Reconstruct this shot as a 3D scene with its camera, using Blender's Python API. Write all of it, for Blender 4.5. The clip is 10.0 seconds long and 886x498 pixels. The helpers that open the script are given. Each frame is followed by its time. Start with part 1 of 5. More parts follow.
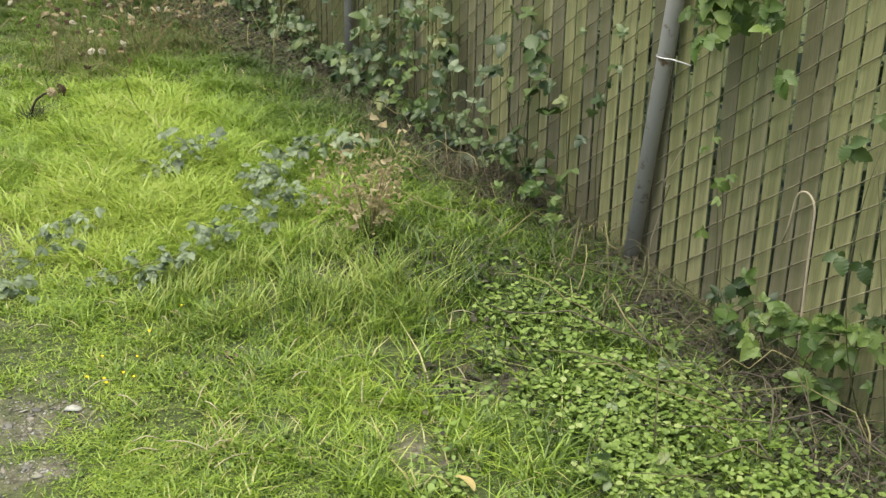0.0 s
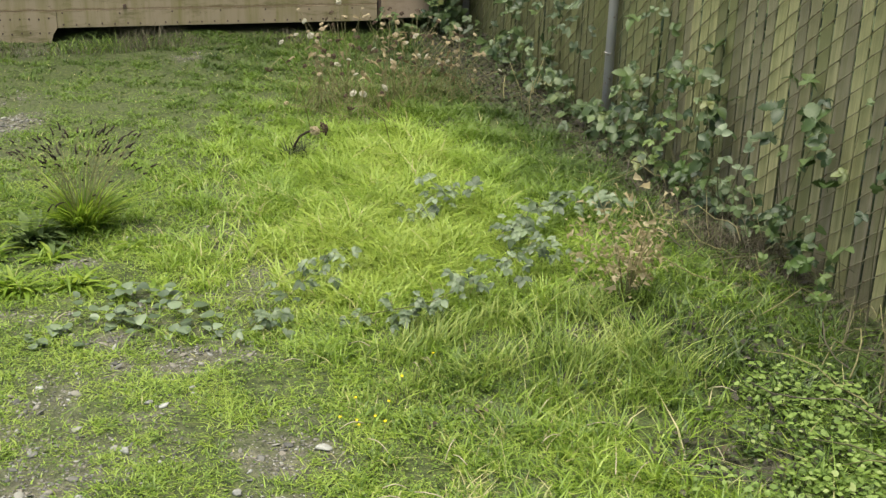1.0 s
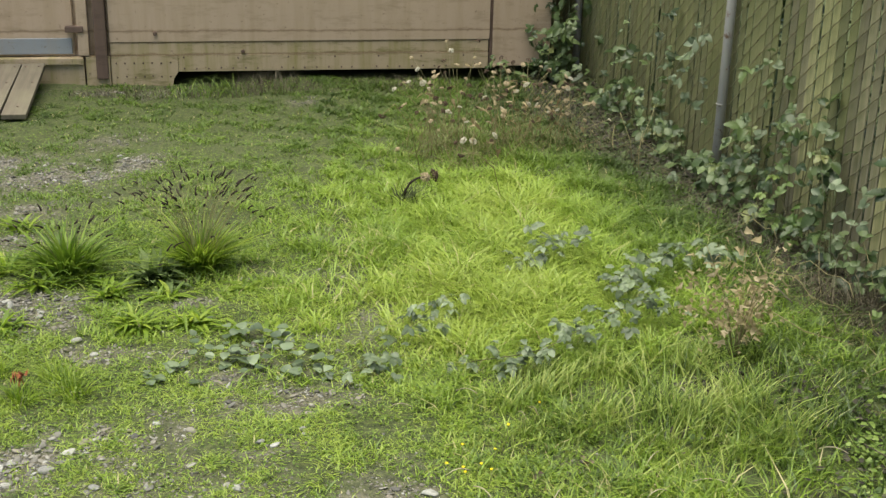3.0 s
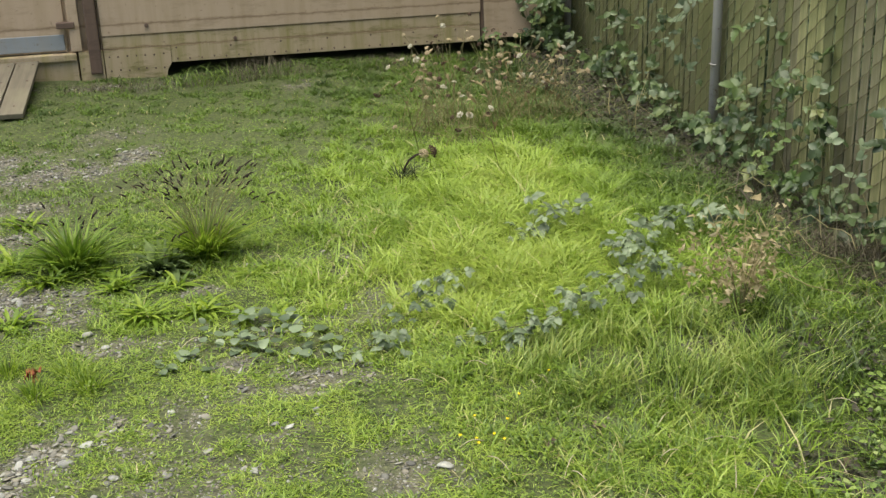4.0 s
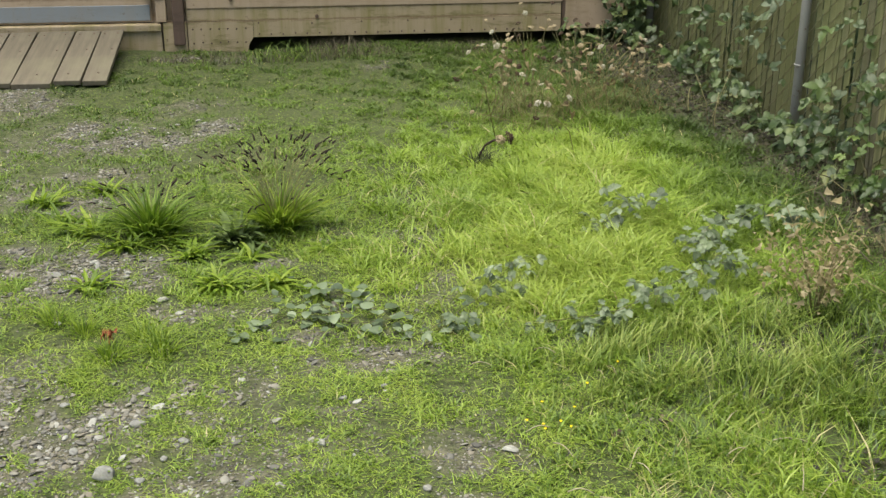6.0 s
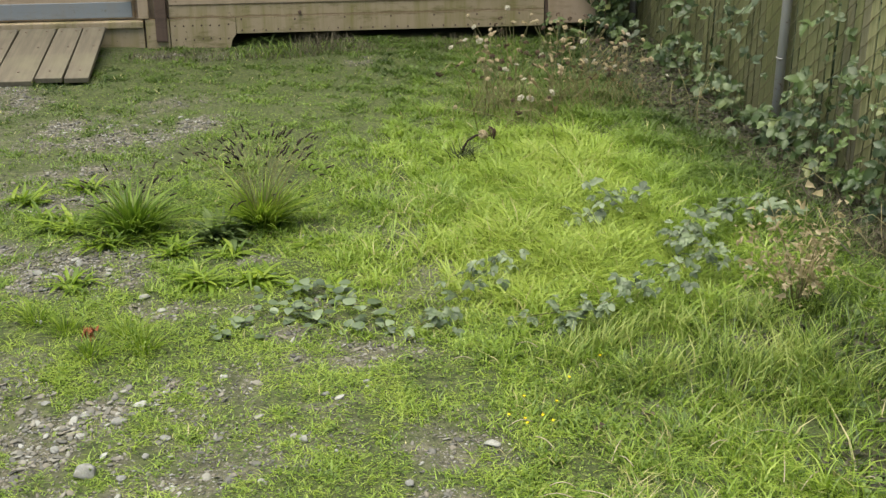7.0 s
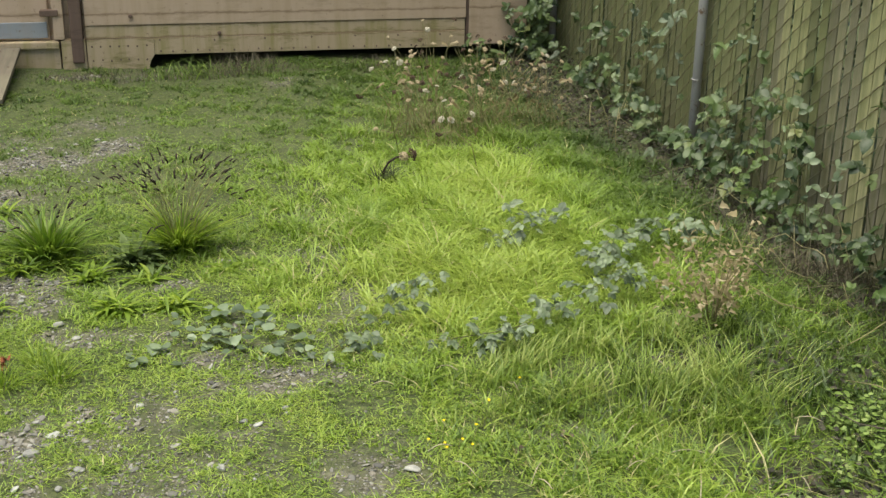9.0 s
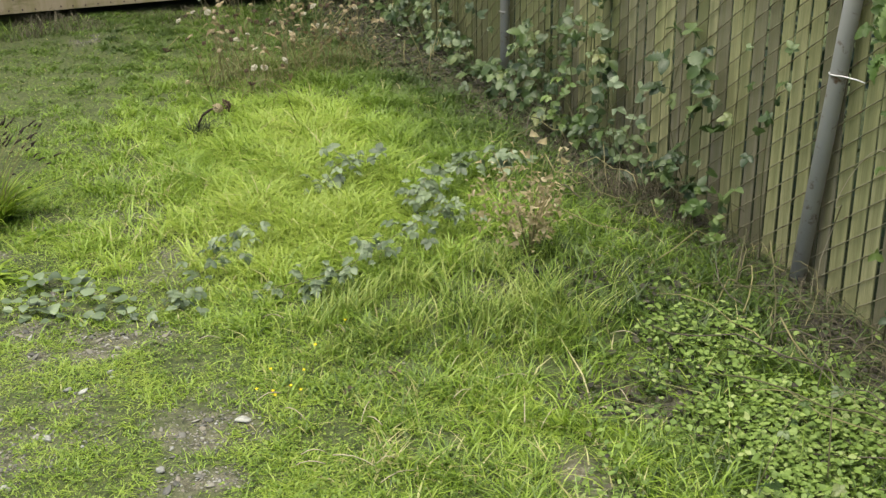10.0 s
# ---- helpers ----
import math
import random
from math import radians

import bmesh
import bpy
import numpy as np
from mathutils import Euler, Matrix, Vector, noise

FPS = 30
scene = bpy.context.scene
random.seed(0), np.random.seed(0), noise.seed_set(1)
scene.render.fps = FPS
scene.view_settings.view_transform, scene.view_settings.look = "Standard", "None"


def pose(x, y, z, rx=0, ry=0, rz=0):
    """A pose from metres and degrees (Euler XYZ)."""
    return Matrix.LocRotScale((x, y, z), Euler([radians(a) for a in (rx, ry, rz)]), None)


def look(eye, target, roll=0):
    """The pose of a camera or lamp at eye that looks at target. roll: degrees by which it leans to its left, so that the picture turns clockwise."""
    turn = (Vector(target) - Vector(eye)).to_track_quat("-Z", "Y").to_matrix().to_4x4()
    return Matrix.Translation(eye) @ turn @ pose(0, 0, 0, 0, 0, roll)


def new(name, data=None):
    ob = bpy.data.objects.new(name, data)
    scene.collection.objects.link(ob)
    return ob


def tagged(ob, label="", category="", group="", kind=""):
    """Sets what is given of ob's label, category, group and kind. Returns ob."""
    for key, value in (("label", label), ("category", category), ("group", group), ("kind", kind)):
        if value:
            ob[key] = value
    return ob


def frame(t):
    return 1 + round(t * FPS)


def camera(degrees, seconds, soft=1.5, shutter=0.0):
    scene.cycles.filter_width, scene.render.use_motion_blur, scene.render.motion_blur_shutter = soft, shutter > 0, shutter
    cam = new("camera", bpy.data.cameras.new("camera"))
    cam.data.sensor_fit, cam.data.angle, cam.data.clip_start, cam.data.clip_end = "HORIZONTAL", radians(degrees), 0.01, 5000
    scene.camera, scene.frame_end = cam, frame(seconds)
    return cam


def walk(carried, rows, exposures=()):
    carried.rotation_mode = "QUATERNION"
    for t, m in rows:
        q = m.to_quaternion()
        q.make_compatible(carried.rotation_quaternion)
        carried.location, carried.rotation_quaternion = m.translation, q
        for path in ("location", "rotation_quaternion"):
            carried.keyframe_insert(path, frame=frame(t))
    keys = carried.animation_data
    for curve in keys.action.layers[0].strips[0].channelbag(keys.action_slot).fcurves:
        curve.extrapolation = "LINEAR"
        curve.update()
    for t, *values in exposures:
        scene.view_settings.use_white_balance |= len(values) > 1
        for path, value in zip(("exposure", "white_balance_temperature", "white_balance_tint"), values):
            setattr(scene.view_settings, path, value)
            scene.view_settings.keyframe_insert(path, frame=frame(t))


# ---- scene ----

# ---------------------------------------------------------------- camera
cam = camera(40.0, 10.0, 1.4)
# seconds, eye, the point looked at, roll
PATH = [
    (0, (0.123, -0.079, 1.501), (0.932, 1.561, 0.692), 0.9),
    (0.2, (0.093, -0.054, 1.506), (0.831, 1.627, 0.714), 1.1),
    (0.5, (0.063, -0.027, 1.523), (0.675, 1.716, 0.757), 1.1),
    (0.7, (0.045, 0.005, 1.494), (0.593, 1.783, 0.761), 1.1),
    (1, (0.04, 0.05, 1.468), (0.532, 1.845, 0.736), 1.6),
    (1.5, (0.029, 0.046, 1.469), (0.47, 1.862, 0.757), 1.4),
    (2, (0.017, 0.042, 1.479), (0.39, 1.876, 0.773), 2.3),
    (2.2, (0.01, 0.041, 1.483), (0.34, 1.888, 0.79), 2.9),
    (3.3, (0.011, 0.017, 1.498), (0.364, 1.868, 0.827), 0.6),
    (3.5, (0.013, 0.011, 1.498), (0.389, 1.852, 0.811), 0.5),
    (4, (0.011, 0.004, 1.502), (0.335, 1.846, 0.794), -2.0),
    (4.5, (0.014, 0.002, 1.501), (0.349, 1.849, 0.811), -3.0),
    (5, (0.01, -0.01, 1.504), (0.341, 1.835, 0.806), -3.0),
    (5.5, (-0.012, -0.012, 1.496), (0.286, 1.831, 0.779), -0.8),
    (6, (-0.026, -0.005, 1.493), (0.196, 1.846, 0.769), 0.1),
    (6.2, (-0.022, 0.004, 1.485), (0.176, 1.857, 0.76), -0.0),
    (7.5, (-0.01, -0.011, 1.493), (0.254, 1.829, 0.755), -0.1),
    (8, (-0.012, -0.011, 1.493), (0.238, 1.827, 0.747), 0.2),
    (8.5, (-0.002, -0.007, 1.491), (0.265, 1.835, 0.757), 1.1),
    (9, (0.011, -0.001, 1.505), (0.374, 1.837, 0.802), 0.7),
    (9.5, (0.031, 0.003, 1.497), (0.494, 1.813, 0.782), -0.6),
    (9.7, (0.047, -0.007, 1.497), (0.546, 1.786, 0.763), -1.0),
    (10, (0.07, -0.045, 1.517), (0.672, 1.69, 0.725), -1.1),
]
walk(cam, [(t, look(eye, target, roll)) for t, eye, target, roll in PATH], [(0, 2.05, 6800, 4), (2, 1.97, 6800, 4), (8.5, 1.91, 6800, 4), (10, 1.98, 6800, 4)])

# ---------------------------------------------------------------- light: bright overcast
world = bpy.data.worlds.new("sky")
scene.world = world
world.use_nodes = True
wn = world.node_tree
sky = wn.nodes.new("ShaderNodeTexSky")
sky.sky_type, sky.sun_disc = "NISHITA", False
sky.sun_elevation, sky.sun_rotation = radians(78), radians(250)
sky.air_density, sky.dust_density = 1.0, 4.0
wn.links.new(sky.outputs[0], wn.nodes["Background"].inputs[0])
wn.nodes["Background"].inputs[1].default_value = 0.05
lamp = bpy.data.lights.new("sun", "SUN")
lamp.energy, lamp.angle, lamp.color = 1.5, radians(70), (1.0, 0.96, 0.88)
sun = new("sun", lamp)
sun.matrix_world = look((-2.0, -0.6, 10), (0, 0, 0))

FENCE_X, TRAILER_Y, PITCH = 2.17, 7.174, 0.0674
rng = np.random.default_rng(7)


# ---------------------------------------------------------------- materials
def material(name, rough=0.8, metal=0.0):
    m = bpy.data.materials.new(name)
    m.use_nodes = True
    b = m.node_tree.nodes["Principled BSDF"]
    b.inputs["Roughness"].default_value, b.inputs["Metallic"].default_value = rough, metal
    return m, m.node_tree, b


def node(tree, kind, **values):
    n = tree.nodes.new(kind)
    for key, value in values.items():
        if key in n.inputs:
            n.inputs[key].default_value = value
    return n


def ramp(tree, source, stops):
    n = tree.nodes.new("ShaderNodeValToRGB")
    e = n.color_ramp.elements
    while len(e) < len(stops):
        e.new(0.5)
    for k, (at, c) in enumerate(stops):
        e[k].position, e[k].color = at, (*c, 1)
    tree.links.new(source, n.inputs[0])
    return n.outputs[0]


def mixed(tree, factor, a, b, mode="MIX"):
    n = tree.nodes.new("ShaderNodeMix")
    n.data_type, n.blend_type = "RGBA", mode
    for socket, value in ((n.inputs[0], factor), (n.inputs[6], a), (n.inputs[7], b)):
        if isinstance(value, (int, float)):
            socket.default_value = value
        elif isinstance(value, tuple):
            socket.default_value = (*value, 1)
        else:
            tree.links.new(value, socket)
    return n.outputs[2]


def noise_of(tree, scale, detail=4, rough=0.6, stretch=None, space="Object"):
    n = node(tree, "ShaderNodeTexNoise", Scale=scale, Detail=detail, Roughness=rough)
    co = tree.nodes.new("ShaderNodeTexCoord")
    if stretch:
        mp = tree.nodes.new("ShaderNodeMapping")
        mp.inputs["Scale"].default_value = stretch
        tree.links.new(co.outputs[space], mp.inputs[0])
        tree.links.new(mp.outputs[0], n.inputs["Vector"])
    else:
        tree.links.new(co.outputs[space], n.inputs["Vector"])
    return n.outputs["Fac"]


def bumped(tree, b, height, strength, distance=0.01):
    n = node(tree, "ShaderNodeBump", Strength=strength, Distance=distance)
    tree.links.new(height, n.inputs["Height"])
    tree.links.new(n.outputs[0], b.inputs["Normal"])


def attribute(tree, name):
    n = tree.nodes.new("ShaderNodeAttribute")
    n.attribute_name = name
    return n.outputs["Fac"]


def leafy(name, stops, rough=0.55, through_light=0.35, source="rnd"):
    """A blade or leaf: tint by a random number per blade or object, some light passes through."""
    m, t, b = material(name, rough)
    if source == "object":
        r = t.nodes.new("ShaderNodeObjectInfo").outputs["Random"]
    elif source == "island":
        r = t.nodes.new("ShaderNodeNewGeometry").outputs["Random Per Island"]
    else:
        r = attribute(t, "rnd")
    c = ramp(t, r, stops)
    c = mixed(t, noise_of(t, 60, 2), c, mixed(t, 1.0, c, (0.72, 0.74, 0.62), "MULTIPLY"))
    t.links.new(c, b.inputs["Base Color"])
    tr = t.nodes.new("ShaderNodeBsdfTranslucent")
    t.links.new(c, tr.inputs[0])
    mix = node(t, "ShaderNodeMixShader", Fac=through_light)
    t.links.new(b.outputs[0], mix.inputs[1])
    t.links.new(tr.outputs[0], mix.inputs[2])
    t.links.new(mix.outputs[0], t.nodes["Material Output"].inputs[0])
    return m


def pebble_material(name, colour):
    m, t, b = material(name, 0.8)
    spots, grain = noise_of(t, 70, 6, 0.75), noise_of(t, 260, 4, 0.7)
    c = ramp(t, spots, [(0.3, tuple(v * 0.42 for v in colour)), (0.5, tuple(v * 0.8 for v in colour)), (0.68, tuple(v * 1.12 for v in colour))])
    film = ramp(t, noise_of(t, 28, 5, 0.7), [(0.48, (0, 0, 0)), (0.66, (0.6, 0.6, 0.6))])
    c = mixed(t, film, c, (0.12, 0.115, 0.07))
    t.links.new(c, b.inputs["Base Color"])
    bumped(t, b, grain, 0.5, 0.002)
    return m


def soil_material():
    m, t, b = material("soil", 0.95)
    fine, mid = noise_of(t, 45, 6, 0.7), noise_of(t, 6, 4)
    earth = ramp(t, fine, [(0.3, (0.042, 0.037, 0.026)), (0.5, (0.15, 0.136, 0.10)), (0.72, (0.265, 0.248, 0.20))])
    moss = ramp(t, fine, [(0.3, (0.02, 0.028, 0.009)), (0.5, (0.068, 0.092, 0.025)), (0.7, (0.13, 0.148, 0.048))])
    sharp = ramp(t, attribute(t, "bare"), [(0.12, (0.03, 0.03, 0.03)), (0.6, (0.85, 0.85, 0.85))])
    film = ramp(t, noise_of(t, 13, 5, 0.7), [(0.45, (0, 0, 0)), (0.62, (0.7, 0.7, 0.7))])
    earth = mixed(t, film, earth, moss)
    c = mixed(t, sharp, moss, earth)
    c = mixed(t, mid, c, mixed(t, 1.0, c, (0.7, 0.68, 0.62), "MULTIPLY"))
    t.links.new(c, b.inputs["Base Color"])
    bumped(t, b, fine, 0.8, 0.02)
    return m


def stone_material():
    m, t, b = material("river_stone", 0.75)
    r = t.nodes.new("ShaderNodeNewGeometry").outputs["Random Per Island"]
    c = ramp(t, r, [(0.0, (0.085, 0.083, 0.075)), (0.3, (0.165, 0.16, 0.14)), (0.6, (0.23, 0.205, 0.162)), (0.9, (0.30, 0.295, 0.26)), (1.0, (0.42, 0.42, 0.40))])
    c = mixed(t, noise_of(t, 90, 5), c, mixed(t, 1.0, c, (0.62, 0.62, 0.6), "MULTIPLY"))
    t.links.new(c, b.inputs["Base Color"])
    bumped(t, b, noise_of(t, 200, 3), 0.3, 0.003)
    return m


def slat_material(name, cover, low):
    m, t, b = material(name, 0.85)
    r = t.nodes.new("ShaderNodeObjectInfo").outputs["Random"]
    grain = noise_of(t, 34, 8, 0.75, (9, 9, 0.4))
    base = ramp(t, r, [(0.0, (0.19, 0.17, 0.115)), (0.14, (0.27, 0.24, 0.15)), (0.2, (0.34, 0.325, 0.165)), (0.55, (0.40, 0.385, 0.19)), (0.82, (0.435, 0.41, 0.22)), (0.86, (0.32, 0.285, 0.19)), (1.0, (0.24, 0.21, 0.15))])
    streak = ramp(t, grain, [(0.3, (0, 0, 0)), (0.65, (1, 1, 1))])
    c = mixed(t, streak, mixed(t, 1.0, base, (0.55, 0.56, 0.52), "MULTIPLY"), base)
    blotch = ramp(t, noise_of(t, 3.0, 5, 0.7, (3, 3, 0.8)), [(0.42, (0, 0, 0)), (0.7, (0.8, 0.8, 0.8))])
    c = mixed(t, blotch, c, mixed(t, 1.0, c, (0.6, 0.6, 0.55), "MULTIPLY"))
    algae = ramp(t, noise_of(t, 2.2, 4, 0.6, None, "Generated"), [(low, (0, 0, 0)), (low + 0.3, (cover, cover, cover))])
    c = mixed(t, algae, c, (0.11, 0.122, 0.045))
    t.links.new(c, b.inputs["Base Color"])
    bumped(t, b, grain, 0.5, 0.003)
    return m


def metal_material(name, colour, rust=0.3, rough=0.5, metal=0.7):
    m, t, b = material(name, rough, metal)
    n = noise_of(t, 25, 5, 0.7)
    f = ramp(t, n, [(0.62 - rust * 0.4, (0, 0, 0)), (0.72 - rust * 0.3, (1, 1, 1))])
    c = mixed(t, noise_of(t, 6, 4), colour, tuple(v * 0.75 for v in colour))
    t.links.new(mixed(t, f, c, (0.13, 0.075, 0.045)), b.inputs["Base Color"])
    bumped(t, b, n, 0.15, 0.003)
    return m


def paint_material(name, colour, stain, dirt=0.5, laps=()):
    """Old paint with rust runs, mildew and grime; laps: heights of seams that have bled rust."""
    m, t, b = material(name, 0.6)
    big = noise_of(t, 1.6, 5, 0.6)
    runs = noise_of(t, 5, 5, 0.65, (3.5, 1, 0.35))
    smear = noise_of(t, 7, 6, 0.7, (0.5, 1, 2.2))
    speck = noise_of(t, 40, 4, 0.7)
    c = mixed(t, big, colour, tuple(v * 0.82 for v in colour))
    f = ramp(t, runs, [(0.44, (0, 0, 0)), (0.70, (dirt, dirt, dirt))])
    c = mixed(t, f, c, stain)
    f = ramp(t, smear, [(0.52, (0, 0, 0)), (0.66, (dirt, dirt, dirt))])
    c = mixed(t, f, c, tuple(v * 0.7 for v in stain))
    g = ramp(t, speck, [(0.62, (0, 0, 0)), (0.72, (0.75, 0.75, 0.75))])
    c = mixed(t, g, c, (0.13, 0.085, 0.05))
    if laps:
        sep = t.nodes.new("ShaderNodeSeparateXYZ")
        t.links.new(t.nodes.new("ShaderNodeTexCoord").outputs["Object"], sep.inputs[0])
        ragged = noise_of(t, 6, 6, 0.75, (1, 1, 3))
    for z in laps:
        sums = [t.nodes.new("ShaderNodeMath") for _ in range(4)]
        for n, kind in zip(sums, ("MULTIPLY_ADD", "ADD", "ABSOLUTE", "MULTIPLY_ADD")):
            n.operation = kind
        t.links.new(ragged, sums[0].inputs[0])
        sums[0].inputs[1].default_value, sums[0].inputs[2].default_value = 0.05, -0.025 - z
        t.links.new(sep.outputs[2], sums[1].inputs[0]), t.links.new(sums[0].outputs[0], sums[1].inputs[1])
        t.links.new(sums[1].outputs[0], sums[2].inputs[0])
        t.links.new(sums[2].outputs[0], sums[3].inputs[0])
        sums[3].inputs[1].default_value, sums[3].inputs[2].default_value = -70.0, 0.75
        sums[3].use_clamp = True
        c = mixed(t, sums[3].outputs[0], c, (0.16, 0.105, 0.06))
    t.links.new(c, b.inputs["Base Color"])
    bumped(t, b, speck, 0.12, 0.003)
    return m


def wood_material(name, light, dark):
    m, t, b = material(name, 0.8)
    grain = noise_of(t, 5, 6, 0.6, (10, 0.8, 10))
    c = ramp(t, grain, [(0.3, dark), (0.7, light)])
    r = t.nodes.new("ShaderNodeObjectInfo").outputs["Random"]
    c = mixed(t, r, c, mixed(t, 1.0, c, (0.8, 0.79, 0.76), "MULTIPLY"))
    g = ramp(t, noise_of(t, 2.5, 4), [(0.5, (0, 0, 0)), (0.75, (0.5, 0.5, 0.5))])
    c = mixed(t, g, c, (0.2, 0.19, 0.12))
    t.links.new(c, b.inputs["Base Color"])
    bumped(t, b, grain, 0.4, 0.003)
    return m


def plain(name, colour, rough=0.8, vary=0.25):
    m, t, b = material(name, rough)
    c = mixed(t, noise_of(t, 30, 4), colour, tuple(v * (1 - 2 * vary) for v in colour))
    t.links.new(c, b.inputs["Base Color"])
    return m


SOIL, STONE = soil_material(), stone_material()
# the second slat material has a wider dark green cover than the first
SLAT, GREENER = slat_material("weathered_cedar", 0.65, 0.40), slat_material("green_cedar", 0.8, 0.2)
GALV = metal_material("galvanised_steel", (0.42, 0.405, 0.405), 0.14, 0.65, 0.1)
WIRE = metal_material("weathered_wire", (0.30, 0.285, 0.185), 0.25, 0.75, 0.1)
TIE = metal_material("bright_tie_wire", (0.75, 0.75, 0.74), 0.0, 0.4, 0.5)
BEIGE = paint_material("beige_paint", (0.46, 0.35, 0.255), (0.32, 0.24, 0.15), 0.5, (0.30,))
CREAM = paint_material("stained_cream_paint", (0.42, 0.33, 0.22), (0.24, 0.21, 0.08), 0.9, (0.235, 0.165))
RUST = paint_material("rusty_paint", (0.13, 0.085, 0.065), (0.07, 0.045, 0.035))
BLUE = paint_material("pale_blue_paint", (0.25, 0.275, 0.30), (0.25, 0.22, 0.18), 0.35)
PLANK = wood_material("bare_plank", (0.175, 0.152, 0.114), (0.115, 0.10, 0.073))
DARK = plain("underside_dark", (0.03, 0.028, 0.025), 0.9)
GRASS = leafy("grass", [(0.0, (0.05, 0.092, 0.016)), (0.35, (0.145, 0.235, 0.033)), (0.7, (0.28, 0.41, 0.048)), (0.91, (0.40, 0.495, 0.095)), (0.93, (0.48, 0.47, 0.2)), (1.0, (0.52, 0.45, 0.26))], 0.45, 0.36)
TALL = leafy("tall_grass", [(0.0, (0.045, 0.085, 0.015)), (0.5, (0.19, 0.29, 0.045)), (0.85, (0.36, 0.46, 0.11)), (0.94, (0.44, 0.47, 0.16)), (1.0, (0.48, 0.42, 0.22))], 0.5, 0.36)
STRAW = leafy("dry_straw", [(0.0, (0.045, 0.038, 0.024)), (0.6, (0.105, 0.09, 0.06)), (1.0, (0.25, 0.22, 0.155))], 0.85, 0.15)
CLOVER = leafy("clover", [(0.0, (0.11, 0.18, 0.035)), (0.5, (0.185, 0.275, 0.055)), (0.85, (0.245, 0.335, 0.085)), (1.0, (0.34, 0.40, 0.16))], 0.6, 0.25)
WEED = leafy("low_weed", [(0.0, (0.09, 0.155, 0.025)), (0.5, (0.18, 0.275, 0.04)), (1.0, (0.29, 0.385, 0.07))], 0.6, 0.4)
BRAMBLE = leafy("bramble_leaf", [(0.0, (0.025, 0.05, 0.017)), (0.5, (0.08, 0.128, 0.040)), (0.95, (0.155, 0.215, 0.085)), (1.0, (0.2, 0.22, 0.08))], 0.4, 0.25, "object")
# very dark green, so that the gaps between the slats stay dark
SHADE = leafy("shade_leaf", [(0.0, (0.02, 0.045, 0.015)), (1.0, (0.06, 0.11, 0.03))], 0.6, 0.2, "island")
LITTER = leafy("dead_leaf", [(0.0, (0.022, 0.02, 0.015)), (0.5, (0.055, 0.048, 0.036)), (0.68, (0.10, 0.088, 0.068)), (0.72, (0.05, 0.085, 0.025)), (1.0, (0.10, 0.15, 0.05))], 0.85, 0.1)
CANE = plain("bramble_cane", (0.11, 0.105, 0.045))
TWIG = plain("grey_twig", (0.11, 0.09, 0.065))
DEAD = plain("dead_stem", (0.5, 0.43, 0.31))


# ---------------------------------------------------------------- mesh helpers
def link(name, mesh, mat, parent=None, label=""):
    ob = new(name, mesh)
    if mat and not mesh.materials:
        mesh.materials.append(mat)
    if parent:
        ob.parent = parent
    if label:
        ob["label"] = label
    return ob


def part(name, bm, mat, parent, label=""):
    me = bpy.data.meshes.new(name)
    bm.to_mesh(me)
    bm.free()
    return link(name, me, mat, parent, label)


def thing(name, at, label, category, group="", kind=""):
    ob = new(name)
    ob.location = at
    ob.empty_display_size = 0.1
    return tagged(ob, label, category, group, kind)


def box(bm, x0, x1, y0, y1, z0, z1, bevel=0.0):
    r = bmesh.ops.create_cube(bm, size=1, matrix=Matrix.Translation(((x0 + x1) / 2, (y0 + y1) / 2, (z0 + z1) / 2))
                              @ Matrix.Diagonal((x1 - x0, y1 - y0, z1 - z0, 1)))
    if bevel:
        edges = list({e for v in r["verts"] for e in v.link_edges})
        bmesh.ops.bevel(bm, geom=edges, offset=bevel, segments=2, profile=0.6, affect="EDGES")
    return bm


def steps(n):
    return [k / (n - 1) for k in range(n)]


def tube(bm, points, radius, sides=6, taper=1.0):
    """A round bar along points."""
    rings, n = [], len(points)
    for i, p in enumerate(points):
        p = Vector(p)
        way = Vector(points[min(i + 1, n - 1)]) - Vector(points[max(i - 1, 0)])
        q = way.to_track_quat("Z", "Y")
        r = radius * (1 + (taper - 1) * i / max(n - 1, 1))
        rings.append([bm.verts.new(p + q @ Vector((r * math.cos(a), r * math.sin(a), 0)))
                      for a in (2 * math.pi * k / sides for k in range(sides))])
    for a, b in zip(rings, rings[1:]):
        for k in range(sides):
            bm.faces.new((a[k], a[(k + 1) % sides], b[(k + 1) % sides], b[k])).smooth = True
    bm.faces.new(rings[0][::-1])
    bm.faces.new(rings[-1])
    return bm


def mesh_from(name, verts, faces, mat, rnd=None, smooth=True):
    """One mesh from arrays; faces all with the same number of corners."""
    me = bpy.data.meshes.new(name)
    verts, faces = np.asarray(verts, np.float32), np.asarray(faces, np.int32)
    k = faces.shape[1]
    me.vertices.add(len(verts))
    me.vertices.foreach_set("co", verts.ravel())
    me.loops.add(faces.size)
    me.loops.foreach_set("vertex_index", faces.ravel())
    me.polygons.add(len(faces))
    me.polygons.foreach_set("loop_start", np.arange(0, faces.size, k, dtype=np.int32))
    me.polygons.foreach_set("use_smooth", np.full(len(faces), smooth))
    if rnd is not None:
        at = me.attributes.new("rnd", "FLOAT", "POINT")
        at.data.foreach_set("value", np.asarray(rnd, np.float32))
    me.update(calc_edges=True)
    me.materials.append(mat)
    return me


